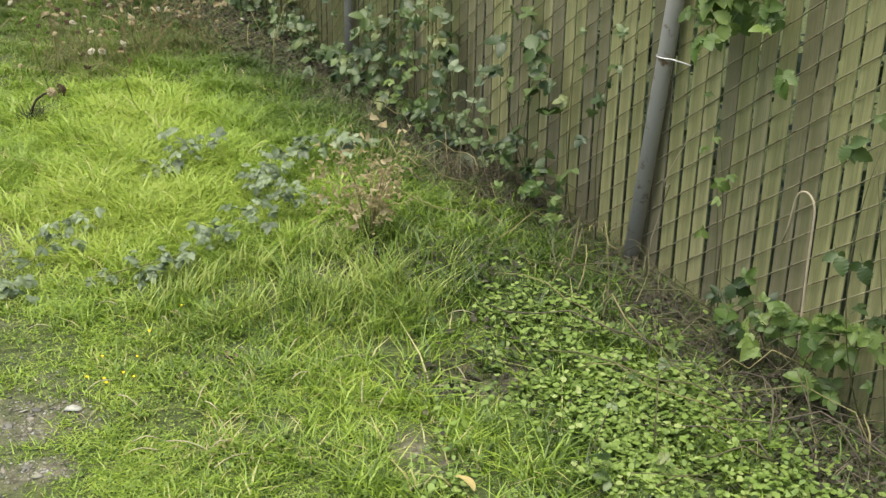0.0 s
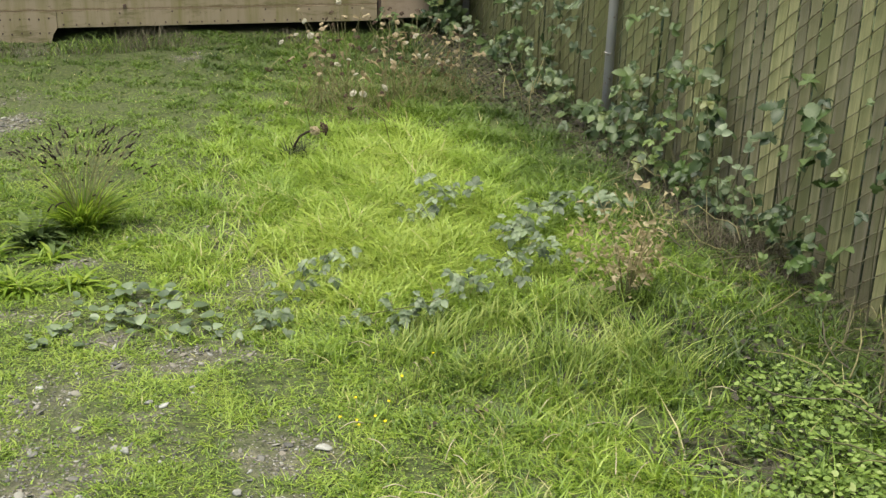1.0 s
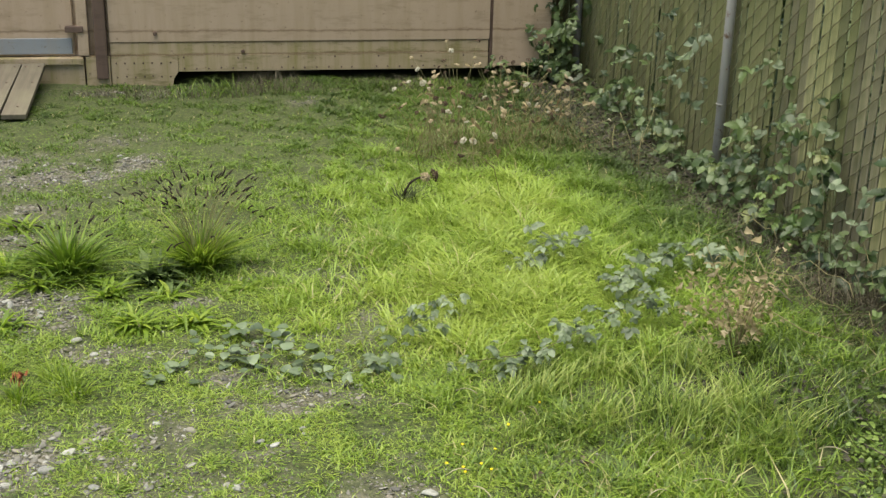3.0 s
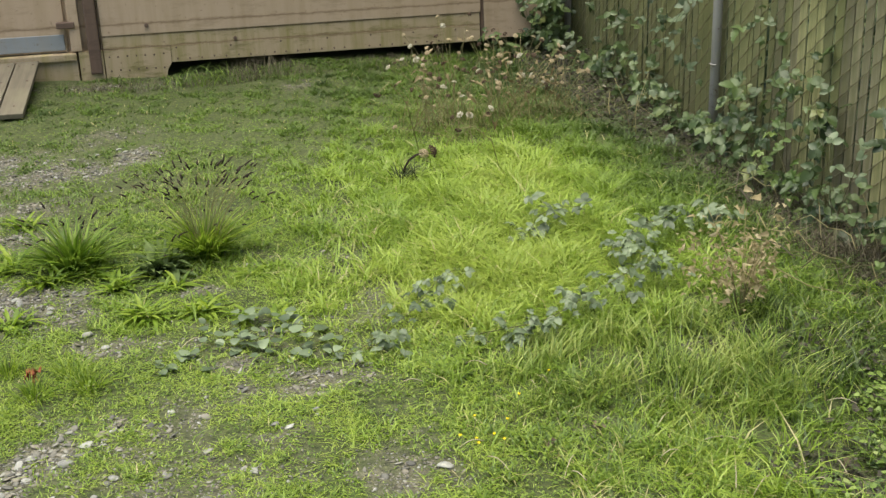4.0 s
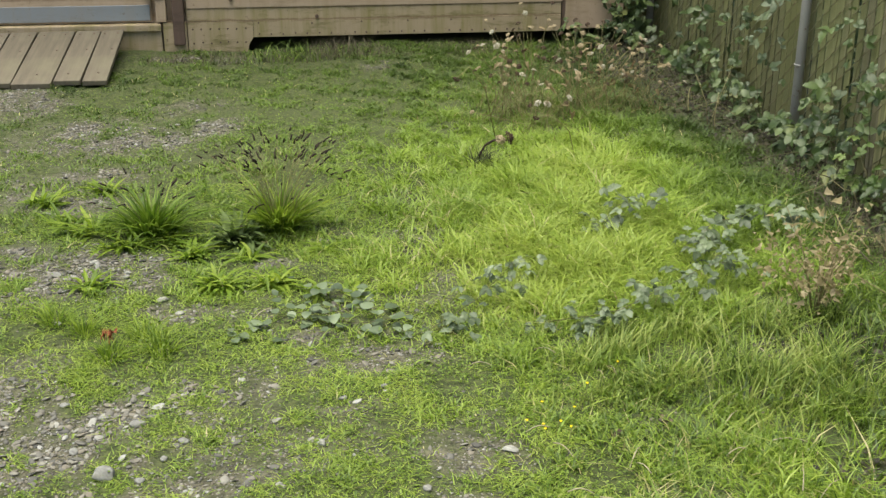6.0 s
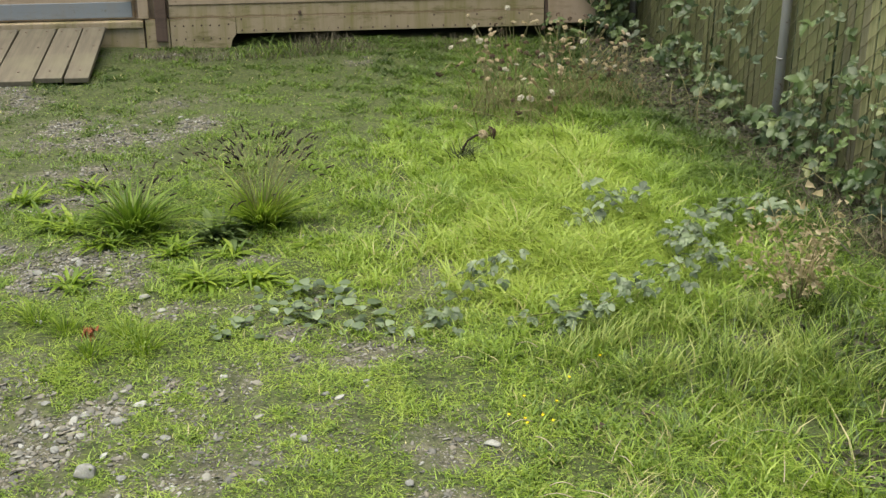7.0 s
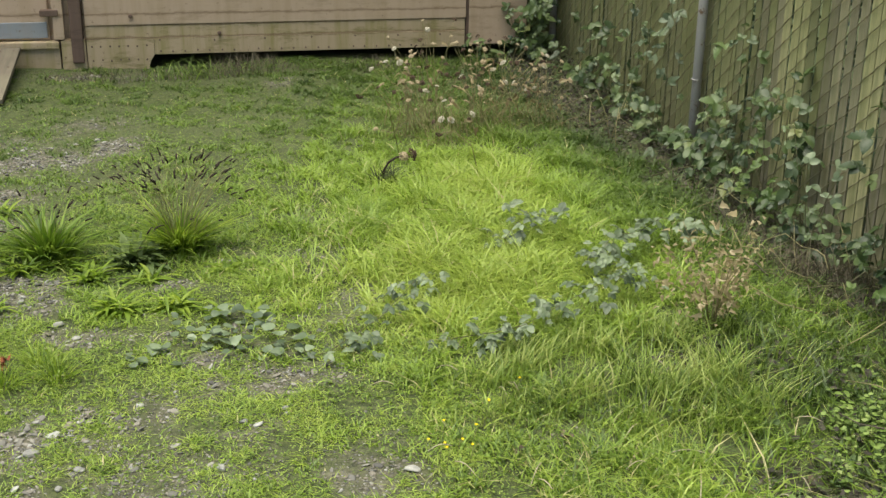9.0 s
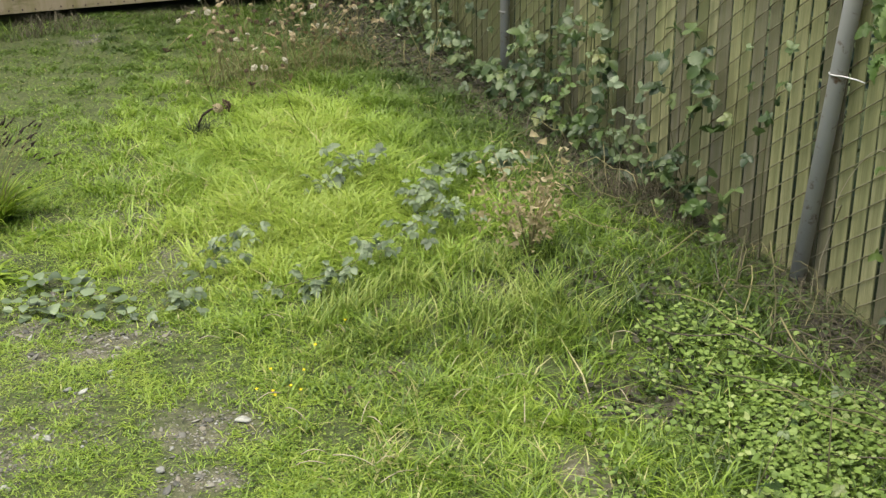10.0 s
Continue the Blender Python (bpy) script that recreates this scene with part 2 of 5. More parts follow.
def wave(x, y, f, seed):
    """Smooth noise in -1..1 for arrays."""
    r = np.random.default_rng(seed)
    total = 0
    for k in range(6):
        a, p = r.uniform(0, 2 * math.pi, 2)
        g = f * r.uniform(0.6, 1.7)
        total = total + np.sin(g * (x * math.cos(a) + y * math.sin(a)) + p)
    return total / 3.2


def blob(x, y, cx, cy, rx, ry=None):
    return np.exp(-((x - cx) / rx) ** 2 - ((y - cy) / (ry or rx)) ** 2)


def ground_z(x, y):
    return 0.012 * wave(x, y, 3.0, 3) + 0.006 * wave(x, y, 9.0, 4) - 0.004 * (np.abs(x) < 50) - 0.035 * np.clip((x - 1.75) / 0.3, 0, 1) * np.clip((3.6 - y) / 0.6, 0, 1) - 0.045 * blob(x, y, 1.37, 2.26, 0.11, 0.09)


def bare(x, y):
    """How bare and stony the ground is, 0 to 1."""
    v = 0
    for cx, cy, rx, ry, s in ((-0.60, 2.66, 0.27, 0.33, 0.95), (-1.0, 2.6, 0.4, 0.5, 1.0), (-0.72, 3.72, 0.27, 0.2, 1.05), (-1.05, 3.7, 0.3, 0.3, 1.0), (-0.86, 4.39, 0.17, 0.15, 0.9),
                              (-1.1, 4.5, 0.2, 0.2, 0.8), (-1.30, 5.96, 0.14, 0.28, 0.95), (-1.6, 6.0, 0.3, 0.4, 0.9), (-1.02, 5.45, 0.12, 0.15, 1.1), (-0.46, 5.49, 0.14, 0.17, 1.15), (-0.85, 5.3, 0.5, 0.35, 0.62), (-0.95, 4.75, 0.3, 0.25, 0.6), (-0.55, 5.9, 0.3, 0.2, 0.4),
                              (-0.59, 5.23, 0.09, 0.15, 1.0), (0.10, 3.97, 0.15, 0.12, 0.65), (0.12, 3.0, 0.2, 0.11, 0.85), (-0.03, 3.19, 0.14, 0.06, 0.85), (0.08, 2.72, 0.13, 0.05, 0.65),
                              (0.35, 2.44, 0.15, 0.085, 0.95), (0.31, 2.24, 0.16, 0.045, 0.95), (0.84, 2.58, 0.05, 0.06, 0.85), (1.37, 2.26, 0.14, 0.11, 1.25), (1.09, 2.01, 0.06, 0.09, 0.8),
                              (-0.42, 3.37, 0.11, 0.09, 0.95), (-0.2, 3.36, 0.12, 0.06, 0.6), (0.37, 6.67, 0.13, 0.12, 0.6), (-0.6, 6.95, 0.35, 0.13, 0.75), (-0.36, 2.9, 0.06, 0.08, 0.6), (-0.1, 2.6, 0.55, 0.45, 0.40), (0.1, 3.35, 0.4, 0.3, 0.36), (0.35, 4.1, 0.2, 0.5, 0.3),
                              (-0.2, 2.42, 0.2, 0.07, 0.6), (-0.12, 3.78, 0.16, 0.06, 0.6), (0.45, 3.6, 0.1, 0.14, 0.4), (-1.6, 3.2, 0.5, 0.8, 0.9), (-1.9, 4.6, 0.7, 0.8, 0.8)):
        v = np.maximum(v, s * blob(x, y, cx, cy, rx, ry))
    return np.clip(v * (0.85 + 0.55 * wave(x, y, 13, 5) + 0.55 * wave(x, y, 37, 6)), 0, 1)


# ---------------------------------------------------------------- ground
def build_ground():
    near = np.r_[np.arange(-3.0, 3.4, 0.035)]
    xs = np.r_[-4000, -800, -150, -40, -12, -6, near, 6, 12, 40, 150, 800, 4000]
    ys = np.r_[-4000, -800, -150, -40, -12, -4, 0, np.arange(1.0, 8.2, 0.035), 10, 15, 40, 150, 800, 4000]
    gx, gy = np.meshgrid(xs, ys)
    x, y = gx.ravel(), gy.ravel()
    z = np.where(np.hypot(x, y) < 12, ground_z(x, y), -0.01)
    w, h = len(xs), len(ys)
    i = (np.arange(h - 1)[:, None] * w + np.arange(w - 1)[None]).ravel()
    me = mesh_from("ground", np.c_[x, y, z], np.c_[i, i + 1, i + 1 + w, i + w], SOIL)
    at = me.attributes.new("bare", "FLOAT", "POINT")
    at.data.foreach_set("value", np.where(np.hypot(x, y) < 12, bare(x, y), 0.3).astype(np.float32))
    tagged(link("ground", me, None), "mossy grey-brown soil of a rough grassy yard", "ground", kind="structure")


build_ground()


# ---------------------------------------------------------------- trailer
def build_trailer():
    y = TRAILER_Y
    t = thing("storage_trailer", (0.3, y, 0), "old beige painted metal storage trailer with a stained riveted skirt", "trailer")
    inv = Matrix.Translation((-0.3, -y, 0))

    def add(name, bm, mat, label=""):
        bm.transform(inv)
        return part(name, bm, mat, t, label)

    add("wall_panel", box(bmesh.new(), -0.66, 1.55, y - 0.002, y + 0.05, 0.240, 2.7, 0.002), BEIGE)
    add("end_panel", box(bmesh.new(), 1.572, 1.93, y + 0.008, y + 0.05, 0.075, 2.7, 0.004), BEIGE)
    add("seam_strip", box(bmesh.new(), 1.552, 1.571, y + 0.010, y + 0.05, 0.075, 2.7, 0.003), RUST)
    bm = box(bmesh.new(), -0.66, 1.545, y + 0.003, y + 0.05, 0.164, 0.239, 0.001)
    add("upper_rail", bm, CREAM)
    add("lower_rail", box(bmesh.new(), -0.283, 1.545, y - 0.001, y + 0.05, 0.066, 0.163, 0.002), CREAM)
    # skirt with a slanted right end
    bm = bmesh.new()
    outline = [(-0.66, -0.03), (-0.325, -0.03), (-0.31, 0.03), (-0.285, 0.066), (-0.285, 0.162), (-0.66, 0.162)]
    front = [bm.verts.new((px, y - 0.004, pz)) for px, pz in outline]
    back = [bm.verts.new((px, y + 0.04, pz)) for px, pz in outline]
    bm.faces.new(front)
    bm.faces.new(back[::-1])
    for k in range(len(outline)):
        bm.faces.new((front[k], back[k], back[(k + 1) % 6], front[(k + 1) % 6]))
    bmesh.ops.recalc_face_normals(bm, faces=bm.faces)
    add("skirt", bm, CREAM, "yellow-stained riveted skirt plate")
    add("side_wall", box(bmesh.new(), 1.88, 1.93, y + 0.062, y + 2.4, 0.075, 2.7), BEIGE)
    # near-black backing and floor: the shade under the trailer put into their colour
    add("gap_backing", box(bmesh.new(), -3.4, 1.9, y + 0.52, y + 0.6, -0.03, 0.3), DARK)
    add("floor", box(bmesh.new(), -3.4, 1.87, y + 0.055, y + 2.4, 0.12, 0.2), DARK)
    add("roof", box(bmesh.new(), -3.4, 1.95, y - 0.02, y + 2.42, 2.702, 2.78, 0.01), BEIGE)
    add("left_wall", box(bmesh.new(), -3.4, -1.84, y + 0.012, y + 0.05, -0.02, 2.7, 0.004), BEIGE)
    # rivets along the rails and the skirt
    bm = bmesh.new()
    bmesh.ops.create_uvsphere(bm, u_segments=6, v_segments=4, radius=0.006, matrix=Matrix.Diagonal((1, 0.6, 1, 1)))
    head = bpy.data.meshes.new("rivet")
    bm.to_mesh(head)
    bm.free()
    head.materials.append(RUST)
    spots = [(-0.25 + k * 0.07, -0.002, 0.084) for k in range(26) if k != 7 and k != 15]
    spots += [(-0.25 + k * 0.28 + 0.04 * math.sin(k * 7), -0.002, 0.146) for k in range(7)] + [(x, -0.004, z) for x in np.arange(-0.63, -0.3, 0.05) for z in (0.04, 0.12)]
    for x, dy, z in spots:
        link("rivet", head, None, t).location = (x - 0.3 + rng.normal(0, 0.003), dy, z + rng.normal(0, 0.002))
    # two rusty bolts on the wall and a bracket
    for x, z, r in ((-0.406, 0.288, 0.014), (0.088, 0.182, 0.012)):
        bm = bmesh.new()
        bmesh.ops.create_cone(bm, cap_ends=True, segments=8, radius1=r, radius2=r * 0.8, depth=0.02,
                              matrix=Matrix.Translation((x, y - 0.004, z)) @ Matrix.Rotation(radians(90), 4, "X"))
        add("bolt", bm, RUST)
    # rusty upright beside the door
    bm = box(bmesh.new(), -0.742, -0.676, y - 0.025, y + 0.05, 0.03, 2.7, 0.008)
    add("jamb", bm, RUST, "dark rusty steel upright")
    add("jamb_foot", box(bmesh.new(), -0.80, -0.665, y - 0.008, y + 0.045, -0.03, 0.162, 0.006), CREAM)
    # door with frame, blue sheet and hinge
    door = add("door", box(bmesh.new(), -1.80, -0.86, y + 0.03, y + 0.07, 0.16, 2.2, 0.004), BEIGE)
    add("door_frame", box(bmesh.new(), -0.835, -0.775, y - 0.012, y + 0.05, 0.165, 2.3, 0.005), BEIGE)
    add("threshold", box(bmesh.new(), -1.84, -0.81, y - 0.02, y + 0.08, 0.115, 0.156, 0.006), CREAM)
    add("door_sill", box(bmesh.new(), -1.84, -0.81, y + 0.0, y + 0.06, -0.03, 0.112, 0.005), CREAM)
    add("frame_backing", box(bmesh.new(), -0.90, -0.64, y + 0.052, y + 0.08, -0.02, 2.7), BEIGE)
    add("lintel", box(bmesh.new(), -1.84, -0.75, y + 0.012, y + 0.06, 2.302, 2.7, 0.004), BEIGE)
    bm = box(bmesh.new(), -1.78, -0.87, y + 0.018, y + 0.028, 0.172, 0.262, 0.003)
    bm.transform(inv)
    part("kick_plate", bm, BLUE, door, "pale blue scuffed kick plate")
    bm = box(bmesh.new(), -0.90, -0.80, y - 0.022, y + 0.02, 0.30, 0.335, 0.005)
    bm.transform(inv)
    part("hinge", bm, RUST, door)


build_trailer()


# ---------------------------------------------------------------- ramp
def build_ramp():
    t = thing("wooden_ramp", (-1.5, 6.7, 0), "bare wooden plank ramp leading up to the trailer door", "ramp")
    t.rotation_euler.z = radians(1.5)
    y0, y1, z0, z1 = 6.29, 7.12, 0.015, 0.115
    slope = math.atan2(z1 - z0, y1 - y0)
    x1 = -1.015
    for k, w in enumerate((0.122, 0.134, 0.197, 0.142, 0.142, 0.10)):
        bm = bmesh.new()
        length = math.hypot(y1 - y0, z1 - z0)
        box(bm, -w / 2, w / 2, -length / 2 - (0.0, -0.012, 0.02, 0.0, 0.015, 0.0)[k], length / 2, -0.012, 0.015, 0.004)
        m = Matrix.Translation((x1 - w / 2 + 1.5, (y0 + y1) / 2 - 6.7, (z0 + z1) / 2 + 0.004)) @ Matrix.Rotation(slope, 4, "X") @ Matrix.Rotation(radians(-1.2 + 0.5 * math.sin(k * 5)), 4, "Z")
        board = part("plank", bm, PLANK, t)
        board.matrix_basis = m
        for nx, ny in ((-0.3, 0.42), (0.28, 0.43), (0.05 * (-1) ** k, -0.36), (0.25, 0.1)):
            nail = bmesh.new()
            bmesh.ops.create_cone(nail, cap_ends=True, segments=8, radius1=0.006, radius2=0.005, depth=0.004, matrix=Matrix.Translation((nx * w, ny * length, 0.0165)))
            part("nail", nail, RUST, board)
        x1 -= w + 0.009
    for x in (-1.10, -1.72):
        bm = bmesh.new()
        vs = [bm.verts.new(v) for x_ in (x, x + 0.04) for v in ((x_ + 1.5, y0 + 0.1 - 6.7, -0.01), (x_ + 1.5, y1 - 6.7, -0.01), (x_ + 1.5, y1 - 6.7, z1 - 0.02))]
        bm.faces.new(vs[:3]), bm.faces.new(vs[3:][::-1])
        for a in range(3):
            bm.faces.new((vs[a], vs[a + 3], vs[(a + 1) % 3 + 3], vs[(a + 1) % 3]))
        bmesh.ops.recalc_face_normals(bm, faces=bm.faces)
        part("stringer", bm, PLANK, t)


build_ramp()


# ---------------------------------------------------------------- fence
def build_fence():
    t = thing("chain_link_fence", (FENCE_X, 4.5, 0), "chain-link fence with weathered vertical wooden privacy slats", "fence")
    ox, oy = FENCE_X, 4.5
    # steel posts, slightly out of true
    for k, (y, lean) in enumerate(((0.42, 0.0), (2.705, 7.5), (5.0, 0.2), (7.32, 0.2), (9.62, 0))):
        post = link("post", tube_mesh("post", [(0, 0, -0.3), (0, 0, 0.9), (0, 0, 1.95)], 0.0245 if y < 3 else 0.021, 14), GALV, t)
        post.matrix_basis = pose(-0.034, y - oy, 0, lean, 0, 0)
        cap = bmesh.new()
        bmesh.ops.create_uvsphere(cap, u_segments=12, v_segments=6, radius=0.03, matrix=Matrix.Translation((0, 0, 1.95)))
        part("cap", cap, GALV, post)
    rail = bmesh.new()
    tube(rail, [(-0.012, -5, 1.88), (-0.012, 0, 1.88), (-0.012, 5.2, 1.88)], 0.02, 10)
    part("top_rail", rail, GALV, t)
    # tie wires round the posts
    for y, z in ((2.62, 0.632), (4.99, 0.33), (7.3, 0.4)):
        bm = bmesh.new()
        pts = [(-0.034 + 0.027 * math.cos(a), y - oy + 0.027 * math.sin(a), z) for a in np.linspace(radians(60), radians(250), 9)]
        if y < 3:
            pts += [(-0.02, y - oy - 0.06, z - 0.005), (-0.012, y - oy - 0.085, z - 0.008)]
        tube(bm, pts, 0.0022, 5)
        part("tie_wire", bm, TIE if y < 3 else GALV, t)
    # wire: front strands, one bend at each slat edge
    vs, fs = [], []
    rise, step, r = 0.05, 0.076, 0.0025
    cols = np.arange(-36, 112)
    x0 = -0.0075
    for k in cols:
        ya, yb = 1.941 + PITCH * k - oy, 1.941 + PITCH * (k + 1) - oy
        off = (-k * rise) % step
        for z in np.arange(off - 0.02, 1.86, step):
            a, b = np.array((x0 + 0.004, ya, z + rise * 0.5)), np.array((x0 + 0.004, yb, z - rise * 0.5))
            c = (a + b) / 2 + (-0.004, 0, 0)
            n = len(vs)
            for p in (a, c, b):
                vs += [p + (-r, 0, 0), p + (0.3 * r, 0, r), p + (0.3 * r, 0, -r)]
            for s in (0, 3):
                for q in range(3):
                    fs.append((n + s + q, n + s + (q + 1) % 3, n + s + 3 + (q + 1) % 3, n + s + 3 + q))
    link("wire_mesh", mesh_from("wire_mesh", np.array(vs), np.array(fs), WIRE), None, t, "dull grey diagonal chain-link wires")
    # slats with uneven edges
    kinds, uneven = [], np.random.default_rng(15)
    for v in range(14):
        w, h = PITCH - rng.uniform(0.0085, 0.0145), 1.86 + rng.uniform(-0.02, 0.02)
        levels = np.linspace(-0.05, h, 7)
        vs, fs = [], [(3, 2, 1, 0), (24, 25, 26, 27)]
        for k, z in enumerate(levels):
            left, right = -w / 2 + uneven.normal(0, 0.0012), w / 2 + uneven.normal(0, 0.0012)
            bow = uneven.normal(0, 0.0007)
            vs += [(bow, left, z), (bow + 0.004, left, z), (bow + 0.004, right, z), (bow, right, z)]
            if k:
                fs += [(4 * k - 4 + q, 4 * k - 4 + (q + 1) % 4, 4 * k + (q + 1) % 4, 4 * k + q) for q in range(4)]
        me = mesh_from("slat", np.array(vs), fs, SLAT if v < 7 else GREENER, None, False)
        kinds.append(me)
    for k in cols:
        # the darker green slats take over towards the far end
        greenish = rng.uniform() < (1.941 + PITCH * k - 3.2) / 1.6
        ob = link("slat", kinds[rng.integers(7) + (7 if greenish else 0)], None, t)
        ob.matrix_basis = pose(rng.uniform(-0.001, 0.004), 1.941 + PITCH * (k + 0.5) - oy + rng.normal(0, 0.0015), rng.uniform(-0.015, 0.02),
                               rng.normal(0, 0.15), 0, rng.normal(0, 2.5))


def tube_mesh(name, pts, r, sides=8, taper=1.0):
    bm = tube(bmesh.new(), pts, r, sides, taper)
    me = bpy.data.meshes.new(name)
    bm.to_mesh(me)
    bm.free()
    return me


build_fence()


# ---------------------------------------------------------------- grass
def blades(x, y, height, width, lean, seed, segments=2, rnd=None, base=None, comb=None, spread=1.5):
    """Arrays for many curved grass blades rooted at x, y; comb: the way that they lie."""
    r = np.random.default_rng(seed)
    n = len(x)
    z = ground_z(x, y) if base is None else base
    a = r.uniform(0, 2 * math.pi, n) if comb is None else comb + r.normal(0, spread, n)
    side = a + math.pi / 2 + r.normal(0, 0.5, n)
    bend = np.abs(r.normal(lean, 0.45 * lean + 0.02, n)) * height
    rows = []
    for k in range(segments + 1):
        f = k / segments
        cx, cy = x + np.cos(a) * bend * f ** 1.8, y + np.sin(a) * bend * f ** 1.8
        cz = z - 0.004 + height * f * (1 - 0.35 * lean * f)
        w = width * (1 - f ** 1.5) / 2
        if k < segments:
            rows += [np.c_[cx - np.cos(side) * w, cy - np.sin(side) * w, cz], np.c_[cx + np.cos(side) * w, cy + np.sin(side) * w, cz]]
        else:
            rows.append(np.c_[cx, cy, cz])
    m = 2 * segments + 1
    verts = np.stack(rows, 1).reshape(-1, 3)
    f = []
    for k in range(segments - 1):
        f += [(2 * k, 2 * k + 1, 2 * k + 2), (2 * k + 1, 2 * k + 3, 2 * k + 2)]
    f.append((2 * segments - 2, 2 * segments - 1, 2 * segments))
    faces = (np.arange(n)[:, None, None] * m + np.array(f)[None]).reshape(-1, 3)
    rnd = r.uniform(0, 1, n) if rnd is None else rnd
    return verts, faces, np.repeat(rnd, m)


def scatter(n, x0, x1, y0, y1, keep, seed):
    r = np.random.default_rng(seed)
    x, y = r.uniform(x0, x1, n), r.uniform(y0, y1, n)
    k = r.uniform(0, 1, n) < np.clip(keep(x, y), 0, 1)
    return x[k], y[k]


def tallness(x, y):
    v = blob(x, y, 1.12, 2.88, 0.34, 0.26) + 0.7 * blob(x, y, 1.5, 2.85, 0.25, 0.4) + 0.4 * blob(x, y, 0.75, 2.9, 0.2, 0.15)
    return np.clip(v, 0, 1)


def lush(x, y):
    v = blob(x, y, 0.95, 4.2, 0.75, 0.85) + 0.7 * blob(x, y, 0.7, 3.5, 0.5, 0.4)
    return np.clip(v, 0, 1)


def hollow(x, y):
    """Thinned patches in the tall grass; their blades are also tinted darker in place of shade."""
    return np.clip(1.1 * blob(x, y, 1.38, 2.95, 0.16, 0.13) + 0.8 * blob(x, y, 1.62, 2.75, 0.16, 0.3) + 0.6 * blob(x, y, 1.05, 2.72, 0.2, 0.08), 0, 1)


def strip(x, y):
    """The littered strip along the fence."""
    edge = 1.86 - 0.12 * np.clip(2.6 - y, 0, 0.7) - 0.05 * np.clip((y - 3.3) / 0.7, 0, 1) - 0.10 * np.clip(y - 4, 0, 2) - 0.04 * blob(y * 0, y, 0, 3.9, 1, 0.6) + 0.09 * blob(y * 0, y, 0, 3.0, 1, 0.4) + 0.06 * wave(x * 0, y, 5, 9)
    return np.clip((x - edge) / 0.16 + 0.25 * wave(x, y, 21, 10), 0, 1)


def patchy(x, y):
    return np.clip(0.62 + 0.5 * wave(x, y, 8, 21) + 0.25 * wave(x, y, 23, 22), 0.08, 1)


def clovery(x, y):
    return np.clip((1.3 * blob(x, y, 1.68, 2.0, 0.34, 0.36) + 0.8 * blob(x, y, 1.35, 1.75, 0.3, 0.2) + 0.7 * blob(x, y, 1.85, 1.5, 0.3, 0.3) + 0.42 * blob(x, y, 1.7, 2.5, 0.2, 0.2)) * (0.6 + 0.6 * wave(x, y, 11, 61) + 0.45 * wave(x, y, 27, 62)) - 0.1, 0, 1)


def lay(x, y):
    """The way that long grass has fallen, as an angle."""
    return -0.9 + 1.1 * wave(x, y, 7, 71) + 1.6 * wave(x, y, 24, 72)


def tufted(x, y):
    """How thick and tall the turf stands, in small clumps."""
    return np.clip(0.52 + 0.62 * wave(x, y, 24, 23) + 0.45 * wave(x, y, 58, 24), 0.06, 1)


